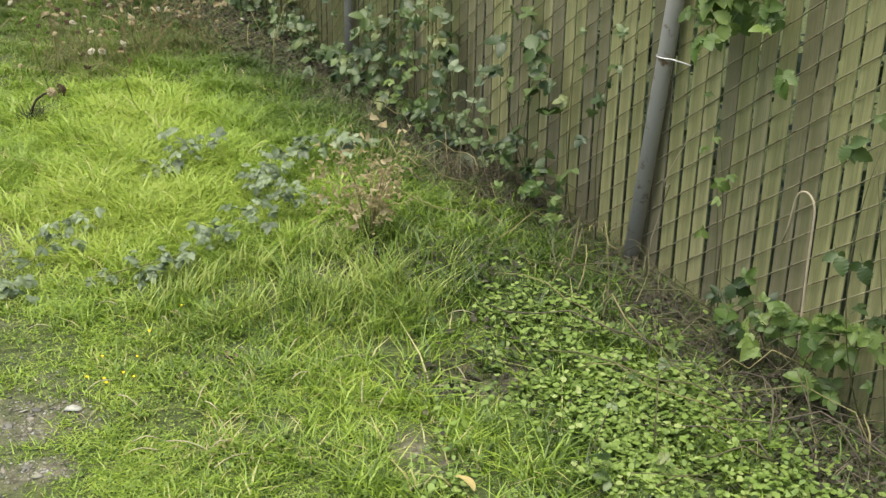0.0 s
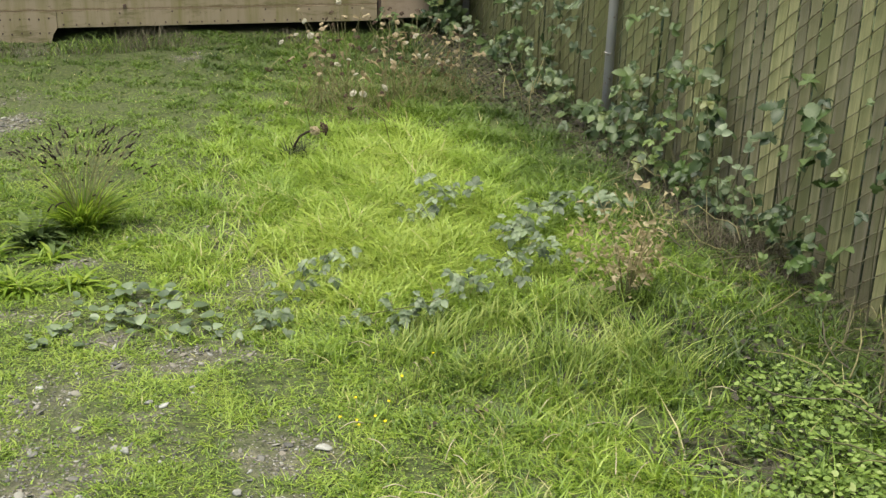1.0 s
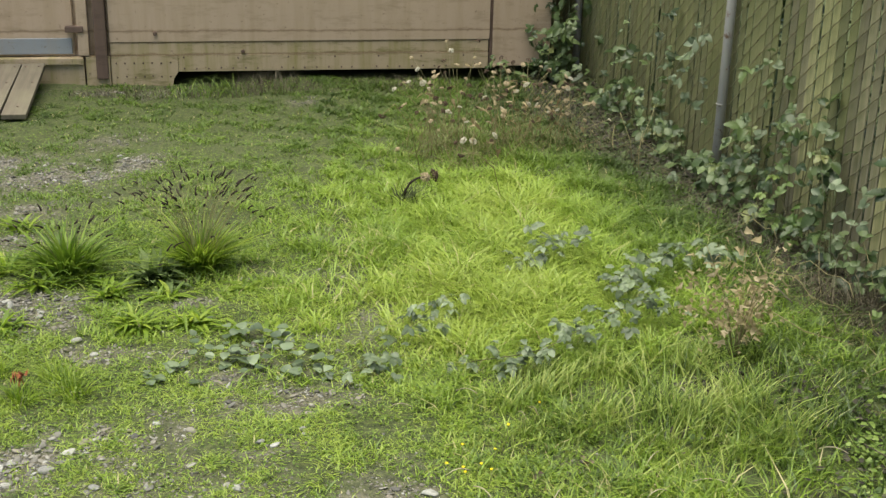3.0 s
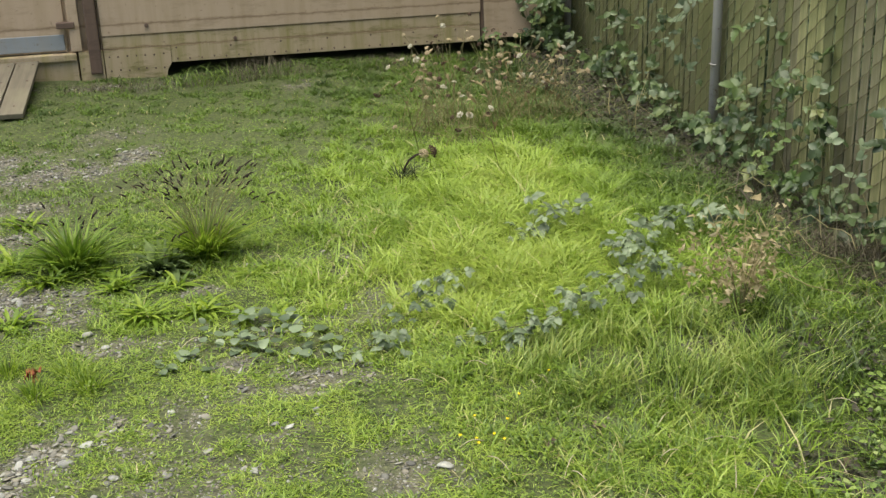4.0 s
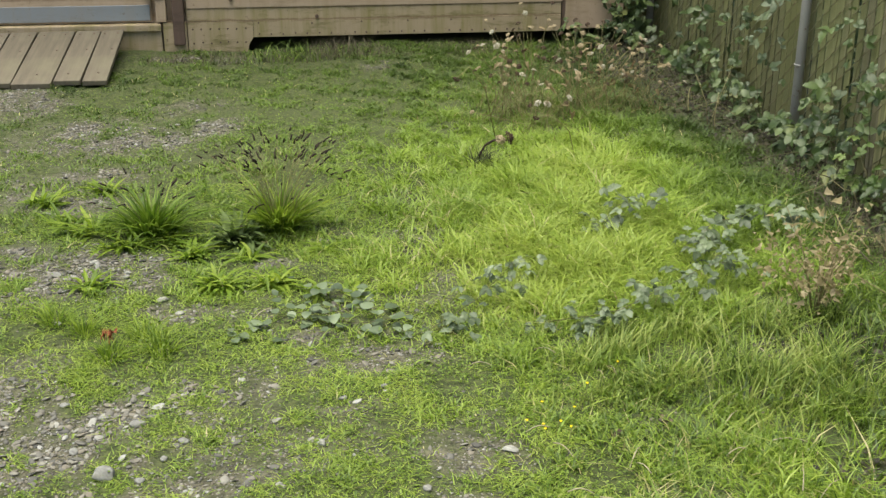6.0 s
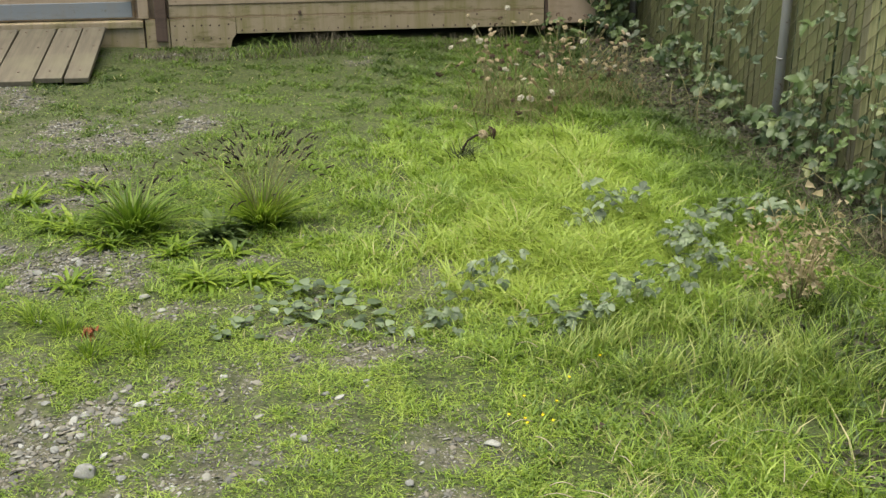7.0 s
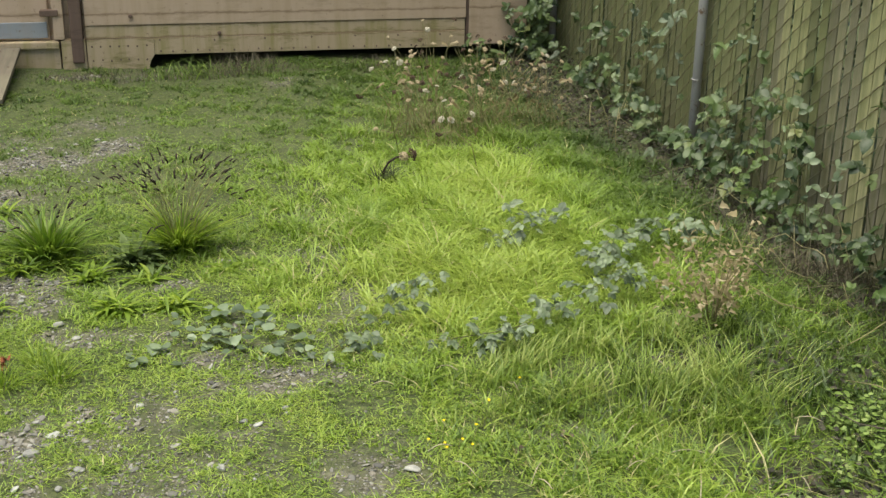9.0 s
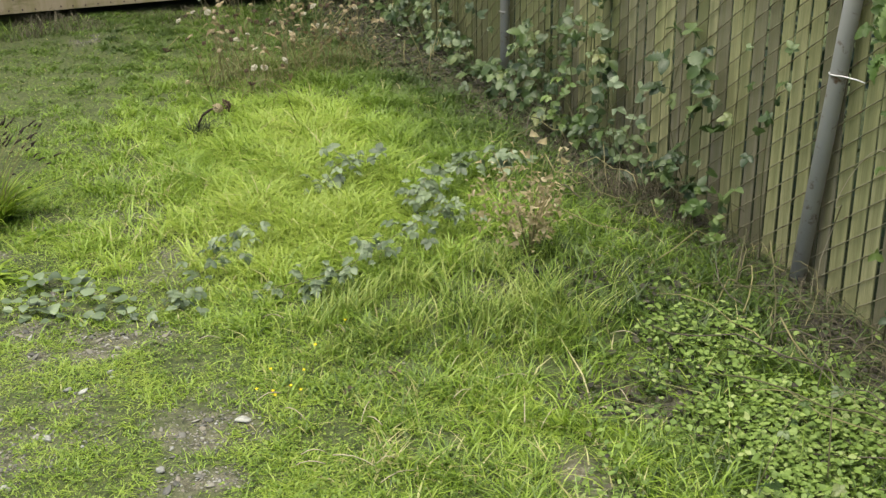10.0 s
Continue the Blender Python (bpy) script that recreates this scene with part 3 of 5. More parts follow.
def build_grass():
    # rough turf over the whole yard, in clumps
    def thin(x, y):
        d = np.clip(1.15 - 0.06 * (y - 2), 0.5, 1)
        clump = np.maximum(tufted(x, y), 0.7 * lush(x, y))
        return d * clump * (1 - np.clip(1.5 * bare(x, y), 0, 0.93)) * (1 - 0.93 * strip(x, y)) * (1 - 0.85 * hollow(x, y)) * (1 - 0.55 * tallness(x, y)) * np.where(x < 0.45, patchy(x, y), 0.95) * (1 - 0.6 * clovery(x, y)) * (1 - 0.45 * blob(x, y, 1.45, 2.5, 0.35, 0.3))
    x, y = scatter(620000, -2.6, 2.15, 1.2, 7.2, thin, 11)
    r = np.random.default_rng(12)
    lu = lush(x, y)
    h = (0.026 + 0.032 * lu + 0.026 * np.clip(x - 0.2, 0, 1) - 0.012 * np.clip((3.6 - y) / 0.5, 0, 1) * np.clip((0.9 - x) / 0.4, 0, 1)) * r.uniform(0.45, 1.5, len(x)) * (1 + 0.3 * wave(x, y, 14, 31)) * (0.55 + 0.75 * np.maximum(tufted(x, y), 0.6 * lu))
    h = np.clip(h * (1 - 0.3 * np.clip(y - 4.4, 0, 1) * (1 - lu)) * (1 + 0.4 * blob(x, y, 1.45, 2.5, 0.35, 0.3)), 0.012, 0.2)
    # tint drops by the fence and in the hollow: shade put into blade colour
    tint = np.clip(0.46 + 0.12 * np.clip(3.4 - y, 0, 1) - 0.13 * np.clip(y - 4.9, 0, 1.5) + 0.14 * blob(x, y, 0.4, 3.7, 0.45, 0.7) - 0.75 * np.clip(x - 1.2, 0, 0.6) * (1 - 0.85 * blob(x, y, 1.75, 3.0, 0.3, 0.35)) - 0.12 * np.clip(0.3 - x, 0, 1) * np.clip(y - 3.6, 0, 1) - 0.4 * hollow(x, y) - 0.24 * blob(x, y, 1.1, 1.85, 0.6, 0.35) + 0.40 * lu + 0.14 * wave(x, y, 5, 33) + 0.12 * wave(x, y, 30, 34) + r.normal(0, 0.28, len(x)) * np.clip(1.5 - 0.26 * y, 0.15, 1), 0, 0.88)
    dry = r.uniform(0, 1, len(x)) < 0.032 * np.clip(1.6 - 0.2 * y, 0.3, 1) + 0.01 * np.clip(y - 4.2, 0, 1) * np.clip(0.8 - x, 0, 1) + 0.05 * blob(x, y, 0.4, 3.9, 0.25, 0.6) + 0.06 * blob(x, y, 0.7, 2.3, 0.4, 0.3) + 0.35 * blob(x, y, 1.10, 2.02, 0.07, 0.11) + 0.3 * blob(x, y, 0.68, 2.2, 0.1, 0.08)
    tint = np.where(dry, r.uniform(0.92, 1, len(x)), tint)
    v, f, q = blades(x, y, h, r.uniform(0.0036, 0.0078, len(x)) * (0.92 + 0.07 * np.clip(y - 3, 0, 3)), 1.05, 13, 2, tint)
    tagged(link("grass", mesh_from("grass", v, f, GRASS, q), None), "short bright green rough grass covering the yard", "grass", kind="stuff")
    # the rest of the yard
    x, y = scatter(300000, -5, 2.1, -4, 7.1, lambda a, b: np.where((a > -2.5) & (b > 1.3), 0, np.clip(1.1 - 0.17 * np.hypot(a, b - 2), 0.05, 1)) * (1 - 0.8 * strip(a, b)) * np.clip(0.6 + 0.5 * wave(a, b, 6, 25), 0.1, 1), 26)
    r = np.random.default_rng(27)
    v, f, q = blades(x, y, r.uniform(0.02, 0.07, len(x)), r.uniform(0.005, 0.009, len(x)), 1.0, 28, 1, np.clip(0.45 + 0.15 * wave(x, y, 5, 33) + r.normal(0, 0.2, len(x)), 0, 1))
    tagged(link("yard_grass", mesh_from("yard_grass", v, f, GRASS, q), None), "thin green grass over the rest of the yard", "grass", kind="stuff")
    # longer single blades that stand out of the turf
    x, y = scatter(9000, -0.6, 2.0, 1.6, 5.2, lambda a, b: (0.10 + 0.42 * lush(a, b)) * (1 - 0.85 * blob(a, b, 0.35, 3.7, 0.4, 0.6)) * (1 - strip(a, b)) * np.clip(a + 0.6, 0.05, 1) * (1 - bare(a, b)), 111)
    r = np.random.default_rng(112)
    v, f, q = blades(x, y, r.uniform(0.035, 0.08, len(x)), r.uniform(0.0035, 0.0065, len(x)), 1.3, 113, 4, np.clip(r.normal(0.66, 0.15, len(x)), 0.1, 1), None, lay(x, y))
    tagged(link("long_grass", mesh_from("long_grass", v, f, GRASS, q), None), "longer pale green grass blades among the turf", "grass", kind="stuff")
    # dense mat of fine low leaves between the stones
    def mat(a, b):
        clump = np.clip(0.62 + 0.7 * wave(a, b, 11, 201) + 0.6 * wave(a, b, 33, 202), 0.0, 1)
        ragged = np.clip((b - 1.5 + 0.12 * wave(a, b, 7, 211)) / 0.28, 0, 1) * np.clip((a + 1.2 + 0.1 * wave(a, b, 7, 212)) / 0.2, 0, 1)
        return ragged * clump * (1 - np.clip(1.4 * bare(a, b), 0, 1)) * (1 - strip(a, b)) * (1 - 0.85 * clovery(a, b)) * np.clip(1.15 - 0.3 * (b - 2.2), 0.25, 1) * (1 - 0.75 * hollow(a, b)) * (1 - 0.92 * tallness(a, b))
    x, y = scatter(400000, -1.2, 1.8, 1.5, 4.6, mat, 203)
    r = np.random.default_rng(204)
    # as in the turf, the dimness near the fence and in the hollow is tinted in
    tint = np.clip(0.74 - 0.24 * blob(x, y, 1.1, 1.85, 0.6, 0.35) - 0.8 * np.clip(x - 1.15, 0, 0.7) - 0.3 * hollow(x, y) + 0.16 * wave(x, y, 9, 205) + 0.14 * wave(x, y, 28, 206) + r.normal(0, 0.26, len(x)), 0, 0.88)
    h = r.uniform(0.007, 0.024, len(x)) * (1 + 0.45 * wave(x, y, 18, 207))
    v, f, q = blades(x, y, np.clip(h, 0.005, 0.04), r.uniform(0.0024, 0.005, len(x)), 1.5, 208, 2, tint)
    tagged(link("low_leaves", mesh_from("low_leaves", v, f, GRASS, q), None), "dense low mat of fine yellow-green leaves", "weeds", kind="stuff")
    # taller tussocky grass
    x, y = scatter(68000, 0.4, 2.0, 2.3, 3.7, lambda a, b: 0.8 * (1 - 0.65 * hollow(a, b)) * tallness(a, b) * np.clip(0.4 + 1.1 * wave(a, b, 18, 209), 0.04, 1) * (1 - strip(a, b)), 14)
    r = np.random.default_rng(15)
    h = (0.045 + 0.07 * tallness(x, y)) * r.uniform(0.5, 1.3, len(x)) * (1 + 0.3 * wave(x, y, 12, 35))
    # blades nearer the fence get a darker tint that stands in for shade
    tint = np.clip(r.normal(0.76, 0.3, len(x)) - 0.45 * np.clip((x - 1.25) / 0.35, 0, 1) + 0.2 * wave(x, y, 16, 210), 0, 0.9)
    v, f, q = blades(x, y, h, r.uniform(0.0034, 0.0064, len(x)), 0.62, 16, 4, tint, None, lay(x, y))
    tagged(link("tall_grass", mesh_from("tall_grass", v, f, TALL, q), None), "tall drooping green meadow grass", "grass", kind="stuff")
    # dry grass and litter along the fence
    x, y = scatter(26000, 1.5, 2.16, 1.2, 7.2, lambda a, b: 0.55 * strip(a, b), 17)
    r = np.random.default_rng(18)
    v, f, q = blades(x, y, r.uniform(0.02, 0.11, len(x)) * np.clip(1.6 - 0.15 * y, 0.7, 1), r.uniform(0.002, 0.004, len(x)), 1.4, 19, 3, r.uniform(0, 1, len(x)))
    n = 1600
    xs, ys = r.uniform(1.82, 2.12, n), r.normal(3.55, 0.3, n)
    w = blades(xs, ys, r.uniform(0.04, 0.2, n) * np.clip(0.5 + 0.7 * wave(xs, ys, 14, 220), 0.25, 1.2), r.uniform(0.002, 0.004, n), 0.8, 221, 3, r.uniform(0, 0.9, n))
    f = np.concatenate([f, w[1] + len(v)])
    v, q = np.concatenate([v, w[0]]), np.concatenate([q, w[2]])
    n = 2600
    xs, ys = r.uniform(-0.9, 1.7, n), r.uniform(6.8, 7.15, n)
    w = blades(xs, ys, r.uniform(0.03, 0.13, n) * np.clip(0.5 + 0.6 * wave(xs, ys, 9, 20), 0.3, 1.2), r.uniform(0.002, 0.004, n), 0.7, 220, 3, r.uniform(0.2, 1, n))
    f = np.concatenate([f, w[1] + len(v)])
    v, q = np.concatenate([v, w[0]]), np.concatenate([q, w[2]])
    n = 1300
    xs, ys = r.uniform(-0.9, 1.8, n), r.uniform(6.8, 7.13, n)
    w = blades(xs, ys, r.uniform(0.02, 0.10, n) * np.clip(0.5 + 0.8 * wave(xs, ys, 8, 25), 0.2, 1.2), r.uniform(0.004, 0.008, n), 0.9, 225, 3, r.uniform(0, 0.7, n))
    tagged(link("weedy_grass", mesh_from("weedy_grass", w[0], w[1], TALL, w[2]), None), "ragged green grass along the trailer foot", "grass", kind="stuff")
    tagged(link("dry_grass", mesh_from("dry_grass", v, f, STRAW, q), None), "matted dry brown grass at the foot of fence and trailer", "grass", kind="stuff")


build_grass()


# ---------------------------------------------------------------- gravel
def icosphere(sub):
    bm = bmesh.new()
    bmesh.ops.create_icosphere(bm, subdivisions=sub, radius=1)
    bm.verts.index_update()
    v = np.array([p.co[:] for p in bm.verts])
    f = np.array([[q.index for q in p.verts] for p in bm.faces])
    bm.free()
    return v, f


def worn(lumps, r, cuts):
    """Blunt facets on rounded lumps (stones, corners, 3)."""
    for _ in range(cuts):
        n = r.normal(0, 1, (len(lumps), 1, 3))
        n /= np.linalg.norm(n, axis=2, keepdims=True)
        over = (lumps * n).sum(2, keepdims=True) - r.uniform(0.6, 0.92, (len(lumps), 1, 1))
        lumps = lumps - 0.9 * np.clip(over, 0, 1) * n
    return lumps


def build_gravel():
    r, facets = np.random.default_rng(41), np.random.default_rng(40)
    vs, fs, total = [], [], 0
    for sub, amount, far, seed, low, high in ((2, 110000, 0, 42, 0.0042, 0.0105), (1, 120000, 1, 44, 0.0045, 0.011), (1, 330000, 0, 43, 0.0018, 0.005)):
        bv, bf = icosphere(sub)
        floor_ = 0.10 if low < 0.004 else 0.26

        def stony(x, y):
            where = (y < 3.15) & (x > -1.3) if not far and low > 0.004 else (y >= 3.15) if far else (x > -1.6)
            heap = np.maximum(blob(x, y, -0.62, 2.80, 0.32, 0.2) + 0.35 * blob(x, y, -0.6, 2.5, 0.25, 0.15), 0.85 * blob(x, y, -0.8, 3.72, 0.35, 0.2)) + 0.35 * blob(x, y, -0.7, 5.35, 0.4, 0.35)
            few = (0.5 if far else 0.26) if low > 0.004 else 1.0
            return where * np.clip(bare(x, y) - floor_, 0, 1) * np.clip(few + 2.4 * heap, 0, 1.4) * np.where(x > 0.9, 0.25, 1) * (0.8 if far else 1.0)
        x, y = scatter(amount, -2.0, 1.6, 1.6, 7.0, stony, seed)
        n = len(x)
        s = np.clip(low * np.exp(r.normal(0.25, 0.45, n)), low * 0.7, high)
        lump = bv[None] * (1 + 0.13 * np.sin(bv[None][:, :, [1, 2, 0]] * r.uniform(1.5, 3.2, (n, 1, 3)) + r.uniform(0, 6.3, (n, 1, 3))) + r.normal(0, 0.075, (n, len(bv), 1)))
        lump = worn(lump, facets, 5) * (s[:, None] * 1.08 * np.c_[r.uniform(1.0, 1.6, n), r.uniform(0.75, 1.1, n), r.uniform(0.25, 0.5, n)])[:, None, :]
        c, d = np.cos(r.uniform(0, 6.3, n)), r.uniform(-1, 1, n)
        d = np.sign(d) * np.sqrt(1 - c * c)
        tip, tip2 = r.normal(0, 0.25, n)[:, None], r.normal(0, 0.25, n)[:, None]
        px = lump[:, :, 0] * c[:, None] - lump[:, :, 1] * d[:, None]
        py = lump[:, :, 0] * d[:, None] + lump[:, :, 1] * c[:, None]
        pz = lump[:, :, 2] + px * tip + py * tip2
        base = ground_z(x, y) + 0.25 * s
        vs.append(np.stack([px + x[:, None], py + y[:, None], pz + base[:, None]], 2).reshape(-1, 3))
        fs.append((np.arange(n)[:, None, None] * len(bv) + bf[None]).reshape(-1, 3) + total)
        total += n * len(bv)
    tagged(link("gravel", mesh_from("gravel", np.concatenate(vs), np.concatenate(fs), STONE), None), "scattered grey and buff river gravel", "gravel", kind="stuff")


build_gravel()


# ---------------------------------------------------------------- leaves
def leaf_arrays(length, width, fold=0.25, curl=0.3, tooth=0.0, sections=6, round_=0.9, seed=0):
    """One leaf that lies along +y from the origin, its face up."""
    r = np.random.default_rng(seed)
    vs, fs = [], []
    for k in range(sections + 1):
        f = k / sections
        w = 0.5 * width * math.sin(math.pi * f ** round_) ** 0.75 if 0 < k < sections else 0.0008
        w *= 1 + tooth * (-1) ** k + r.normal(0, 0.03)
        y, z = length * f, -curl * length * f * f + 0.1 * length * f
        pleat = 1.6 * tooth * w * (-1) ** k
        vs += [(-w, y - tooth * 0.3 * w, z + fold * w + pleat), (0, y, z), (w, y - tooth * 0.3 * w, z + fold * w + pleat)]
    for k in range(sections):
        a = 3 * k
        fs += [(a, a + 1, a + 4), (a, a + 4, a + 3), (a + 1, a + 2, a + 5), (a + 1, a + 5, a + 4)]
    return np.array(vs), np.array(fs)


def joined(pieces):
    vs, fs, n = [], [], 0
    for v, f in pieces:
        vs.append(v), fs.append(f + n)
        n += len(v)
    return np.concatenate(vs), np.concatenate(fs)


def moved(piece, m):
    v, f = piece
    m = np.array(m)
    return v @ m[:3, :3].T + m[:3, 3], f


def stalk_arrays(length, radius):
    v = np.array([(radius * math.cos(a), y, radius * math.sin(a)) for y in (0, length) for a in (0.5, 2.6, 4.7)])
    return v, np.array([(a, (a + 1) % 3, b) for a in range(3) for b in ((a + 1) % 3 + 3,)] + [(a, (a + 1) % 3 + 3, a + 3) for a in range(3)])


def bramble_leaf(name, size, leaflets, seed, mat):
    """A compound leaf: three or five toothed leaflets on one stalk."""
    r = np.random.default_rng(seed)
    pieces = [stalk_arrays(size * 0.55, 0.0012)]
    turns = (0, 68, -68) if leaflets == 3 else (0, 52, -52, 115, -115)
    for k, a in enumerate(turns):
        s = size * (1 if k == 0 else 0.82 if k < 3 else 0.62) * r.uniform(0.9, 1.1)
        piece = leaf_arrays(s, s * r.uniform(0.62, 0.75), r.uniform(0.1, 0.5), r.uniform(0.1, 0.6), 0.11, 12, 0.85, seed * 9 + k)
        pieces.append(moved(piece, pose(0, size * 0.55 + (0.1 * size if k == 0 else 0), 0, r.normal(-6, 10), r.normal(0, 12), a + r.normal(0, 8))))
    return mesh_from(name, *joined(pieces), mat, None, True)


LEAVES = [bramble_leaf("leaf", 0.032 + 0.004 * k, 3 if k % 3 else 5, 100 + k, BRAMBLE) for k in range(9)]
FRESH_LEAF = leafy("fresh_bramble_leaf", [(0.0, (0.085, 0.15, 0.035)), (0.6, (0.16, 0.245, 0.065)), (1.0, (0.27, 0.36, 0.11))], 0.45, 0.4, "object")
FRESH = [bramble_leaf("leaf", 0.046 + 0.006 * k, 3 if k % 2 else 5, 120 + k, FRESH_LEAF) for k in range(5)]
GREY_LEAF = leafy("grey_green_leaf", [(0.0, (0.07, 0.105, 0.055)), (0.6, (0.145, 0.195, 0.11)), (1.0, (0.25, 0.31, 0.195))], 0.42, 0.25, "object")
RUNNER = [bramble_leaf("leaf", 0.027 + 0.003 * k, 3, 140 + k, GREY_LEAF) for k in range(5)]
ROUND = [mesh_from("leaf", *leaf_arrays(0.05 + 0.008 * k, 0.045 + 0.006 * k, 0.15, 0.2, 0.0, 8, 0.75, 150 + k), GREY_LEAF) for k in range(4)]


def facing(at, normal, spin, scale=1.0):
    q = Vector(normal).normalized().to_track_quat("Z", "Y").to_matrix().to_4x4()
    return Matrix.Translation(at) @ q @ Matrix.Rotation(spin, 4, "Z") @ Matrix.Scale(scale, 4)


def bramble(y, z, sy, sz, leaves, canes, seed, label, x=2.05, sx=0.05, size=1.0, root=None, kinds=None, foot=True):
    """A bramble plant at the fence: canes that arch up to a cluster of leaves."""
    r = np.random.default_rng(seed)
    root = root or (min(x + 0.02, 2.09), y + r.normal(0, 0.08), 0.0)
    t = thing("bramble", root, label, "bramble", "brambles along the fence")
    tips = []
    for k in range(canes):
        end = Vector((x + r.normal(0, sx), y + r.normal(0, sy), max(z + r.normal(0, sz), 0.04)))
        start = Vector(root) + Vector((r.normal(0, 0.02), r.normal(0, 0.09), 0)) if foot else end + Vector((0.04, r.normal(0, 0.1), 0.5))
        mid = (start + end) / 2 + Vector((-abs(r.normal(0.03, 0.04)), r.normal(0, 0.06), abs(r.normal(0.06, 0.05))))
        pts = []
        for f in steps(8):
            p = (1 - f) ** 2 * start + 2 * f * (1 - f) * mid + f * f * end
            pts.append(p - Vector(root))
        link("cane", tube_mesh("cane", pts, 0.0018, 5, 0.55), CANE, t)
        tips += [p + Vector(root) for p in pts[3:]]
    for k in range(leaves):
        if r.uniform() < 0.5:
            c = tips[r.integers(len(tips))]
            at = c + Vector(r.normal(0, 0.025, 3))
        else:
            at = Vector((x + r.normal(0, sx), y + r.normal(0, sy), z + r.normal(0, sz)))
        at.z = max(at.z, 0.025)
        at.x = min(at.x, 2.125)
        n = (-0.55 + r.normal(0, 0.4), -0.35 + r.normal(0, 0.4), 0.75 + r.normal(0, 0.3))
        ob = link("leaf", (kinds or LEAVES)[r.integers(len(kinds or LEAVES))], None, t)
        ob.matrix_basis = facing(at - Vector(root), n, r.uniform(0, 6.3), size * r.uniform(0.6, 1.1))
    return t


PALE_CANE = "thin bramble canes with pale grey-green leaves on the fence"
LUSH, SPARSE = "leafy green bramble growing against the slatted fence", "thin bramble canes with few leaves on the fence"
CORNER = "dense dark bramble filling the corner by the trailer"
bramble(7.12, 0.40, 0.12, 0.27, 150, 8, 1, CORNER, 1.97, 0.085)
bramble(6.98, 0.11, 0.10, 0.05, 30, 3, 2, CORNER, 1.70, 0.09)
bramble(7.0, 0.10, 0.12, 0.08, 34, 4, 31, CORNER, 1.95, 0.07)
# height on the fence, spread, leaves and canes of each plant, from the trailer towards the near post
for k, (y, z, sy, sz, leaves, canes, x, size, kinds, label) in enumerate((
        (6.40, 0.06, 0.25, 0.05, 44, 4, 2.02, 1.0, LEAVES, LUSH), (6.24, 0.30, 0.12, 0.10, 14, 3, 2.08, 1.0, LEAVES, SPARSE), (5.94, 0.20, 0.14, 0.10, 18, 3, 2.08, 1.0, LEAVES, SPARSE),
        (5.57, 0.42, 0.08, 0.09, 20, 3, 2.09, 1.1, LEAVES, SPARSE), (5.63, 0.10, 0.12, 0.05, 30, 4, 2.03, 1.0, LEAVES, LUSH), (5.42, 0.05, 0.12, 0.04, 26, 3, 2.00, 1.0, LEAVES, LUSH),
        (5.14, 0.07, 0.12, 0.06, 30, 4, 2.03, 1.0, LEAVES, LUSH), (5.11, 0.57, 0.05, 0.04, 9, 2, 2.00, 1.4, RUNNER, PALE_CANE), (5.17, 0.37, 0.07, 0.05, 10, 2, 2.02, 1.35, RUNNER, PALE_CANE),
        (4.79, 0.07, 0.15, 0.05, 36, 4, 2.03, 1.0, LEAVES, LUSH), (4.45, 0.62, 0.05, 0.05, 7, 2, 2.09, 1.1, LEAVES, SPARSE), (4.46, 0.20, 0.16, 0.07, 20, 4, 2.05, 0.95, LEAVES, LUSH),
        (4.32, 0.11, 0.17, 0.05, 28, 5, 2.02, 0.95, LEAVES, LUSH), (4.19, 0.44, 0.06, 0.05, 11, 3, 2.07, 0.95, LEAVES, SPARSE), (4.27, 0.36, 0.12, 0.05, 12, 3, 2.06, 1.0, LEAVES, SPARSE),
        (3.91, 0.42, 0.06, 0.04, 10, 2, 2.06, 1.2, LEAVES, SPARSE), (3.85, 0.35, 0.06, 0.04, 9, 2, 2.05, 1.15, LEAVES, SPARSE), (4.02, 0.47, 0.05, 0.05, 13, 2, 2.08, 1.0, LEAVES, SPARSE),
        (3.62, 0.33, 0.08, 0.035, 10, 3, 2.03, 1.3, RUNNER, PALE_CANE), (4.05, 0.09, 0.12, 0.05, 24, 3, 2.02, 0.75, FRESH, LUSH), (3.31, 0.53, 0.04, 0.04, 8, 2, 2.07, 1.2, LEAVES, SPARSE),
        (3.22, 0.43, 0.05, 0.05, 10, 2, 2.07, 1.25, LEAVES, SPARSE), (3.03, 0.55, 0.04, 0.03, 5, 1, 2.09, 1.2, LEAVES, SPARSE), (2.82, 0.59, 0.04, 0.03, 6, 1, 2.10, 1.1, LEAVES, SPARSE),
        (3.50, 0.10, 0.09, 0.03, 12, 2, 2.04, 0.9, LEAVES, LUSH), (3.23, 0.19, 0.06, 0.04, 8, 2, 2.05, 1.0, LEAVES, LUSH), (3.08, 0.15, 0.06, 0.05, 15, 3, 2.05, 1.0, LEAVES, LUSH),
        # the last two plants are added to darken the shadowed fence foot
        (2.99, 0.05, 0.05, 0.03, 12, 2, 2.03, 0.7, FRESH, LUSH), (4.62, 0.30, 0.12, 0.08, 16, 3, 2.08, 1.0, LEAVES, SPARSE), (3.72, 0.11, 0.12, 0.06, 26, 3, 2.05, 0.9, LEAVES, LUSH), (3.45, 0.08, 0.12, 0.04, 18, 3, 2.06, 0.85, LEAVES, LUSH))):
    bramble(y, z, sy, sz, leaves, canes, 200 + k, label, x, 0.04, 0.9 * size, None, kinds)
bramble(2.30, 0.85, 0.12, 0.06, 60, 5, 16, "fresh green bramble leaves hanging over the fence", 2.06, 0.03, 0.85, (2.10, 2.3, 1.3), FRESH, False)
bramble(1.79, 0.14, 0.07, 0.08, 34, 5, 17, LUSH, 2.07, 0.03, 0.72, None, FRESH)
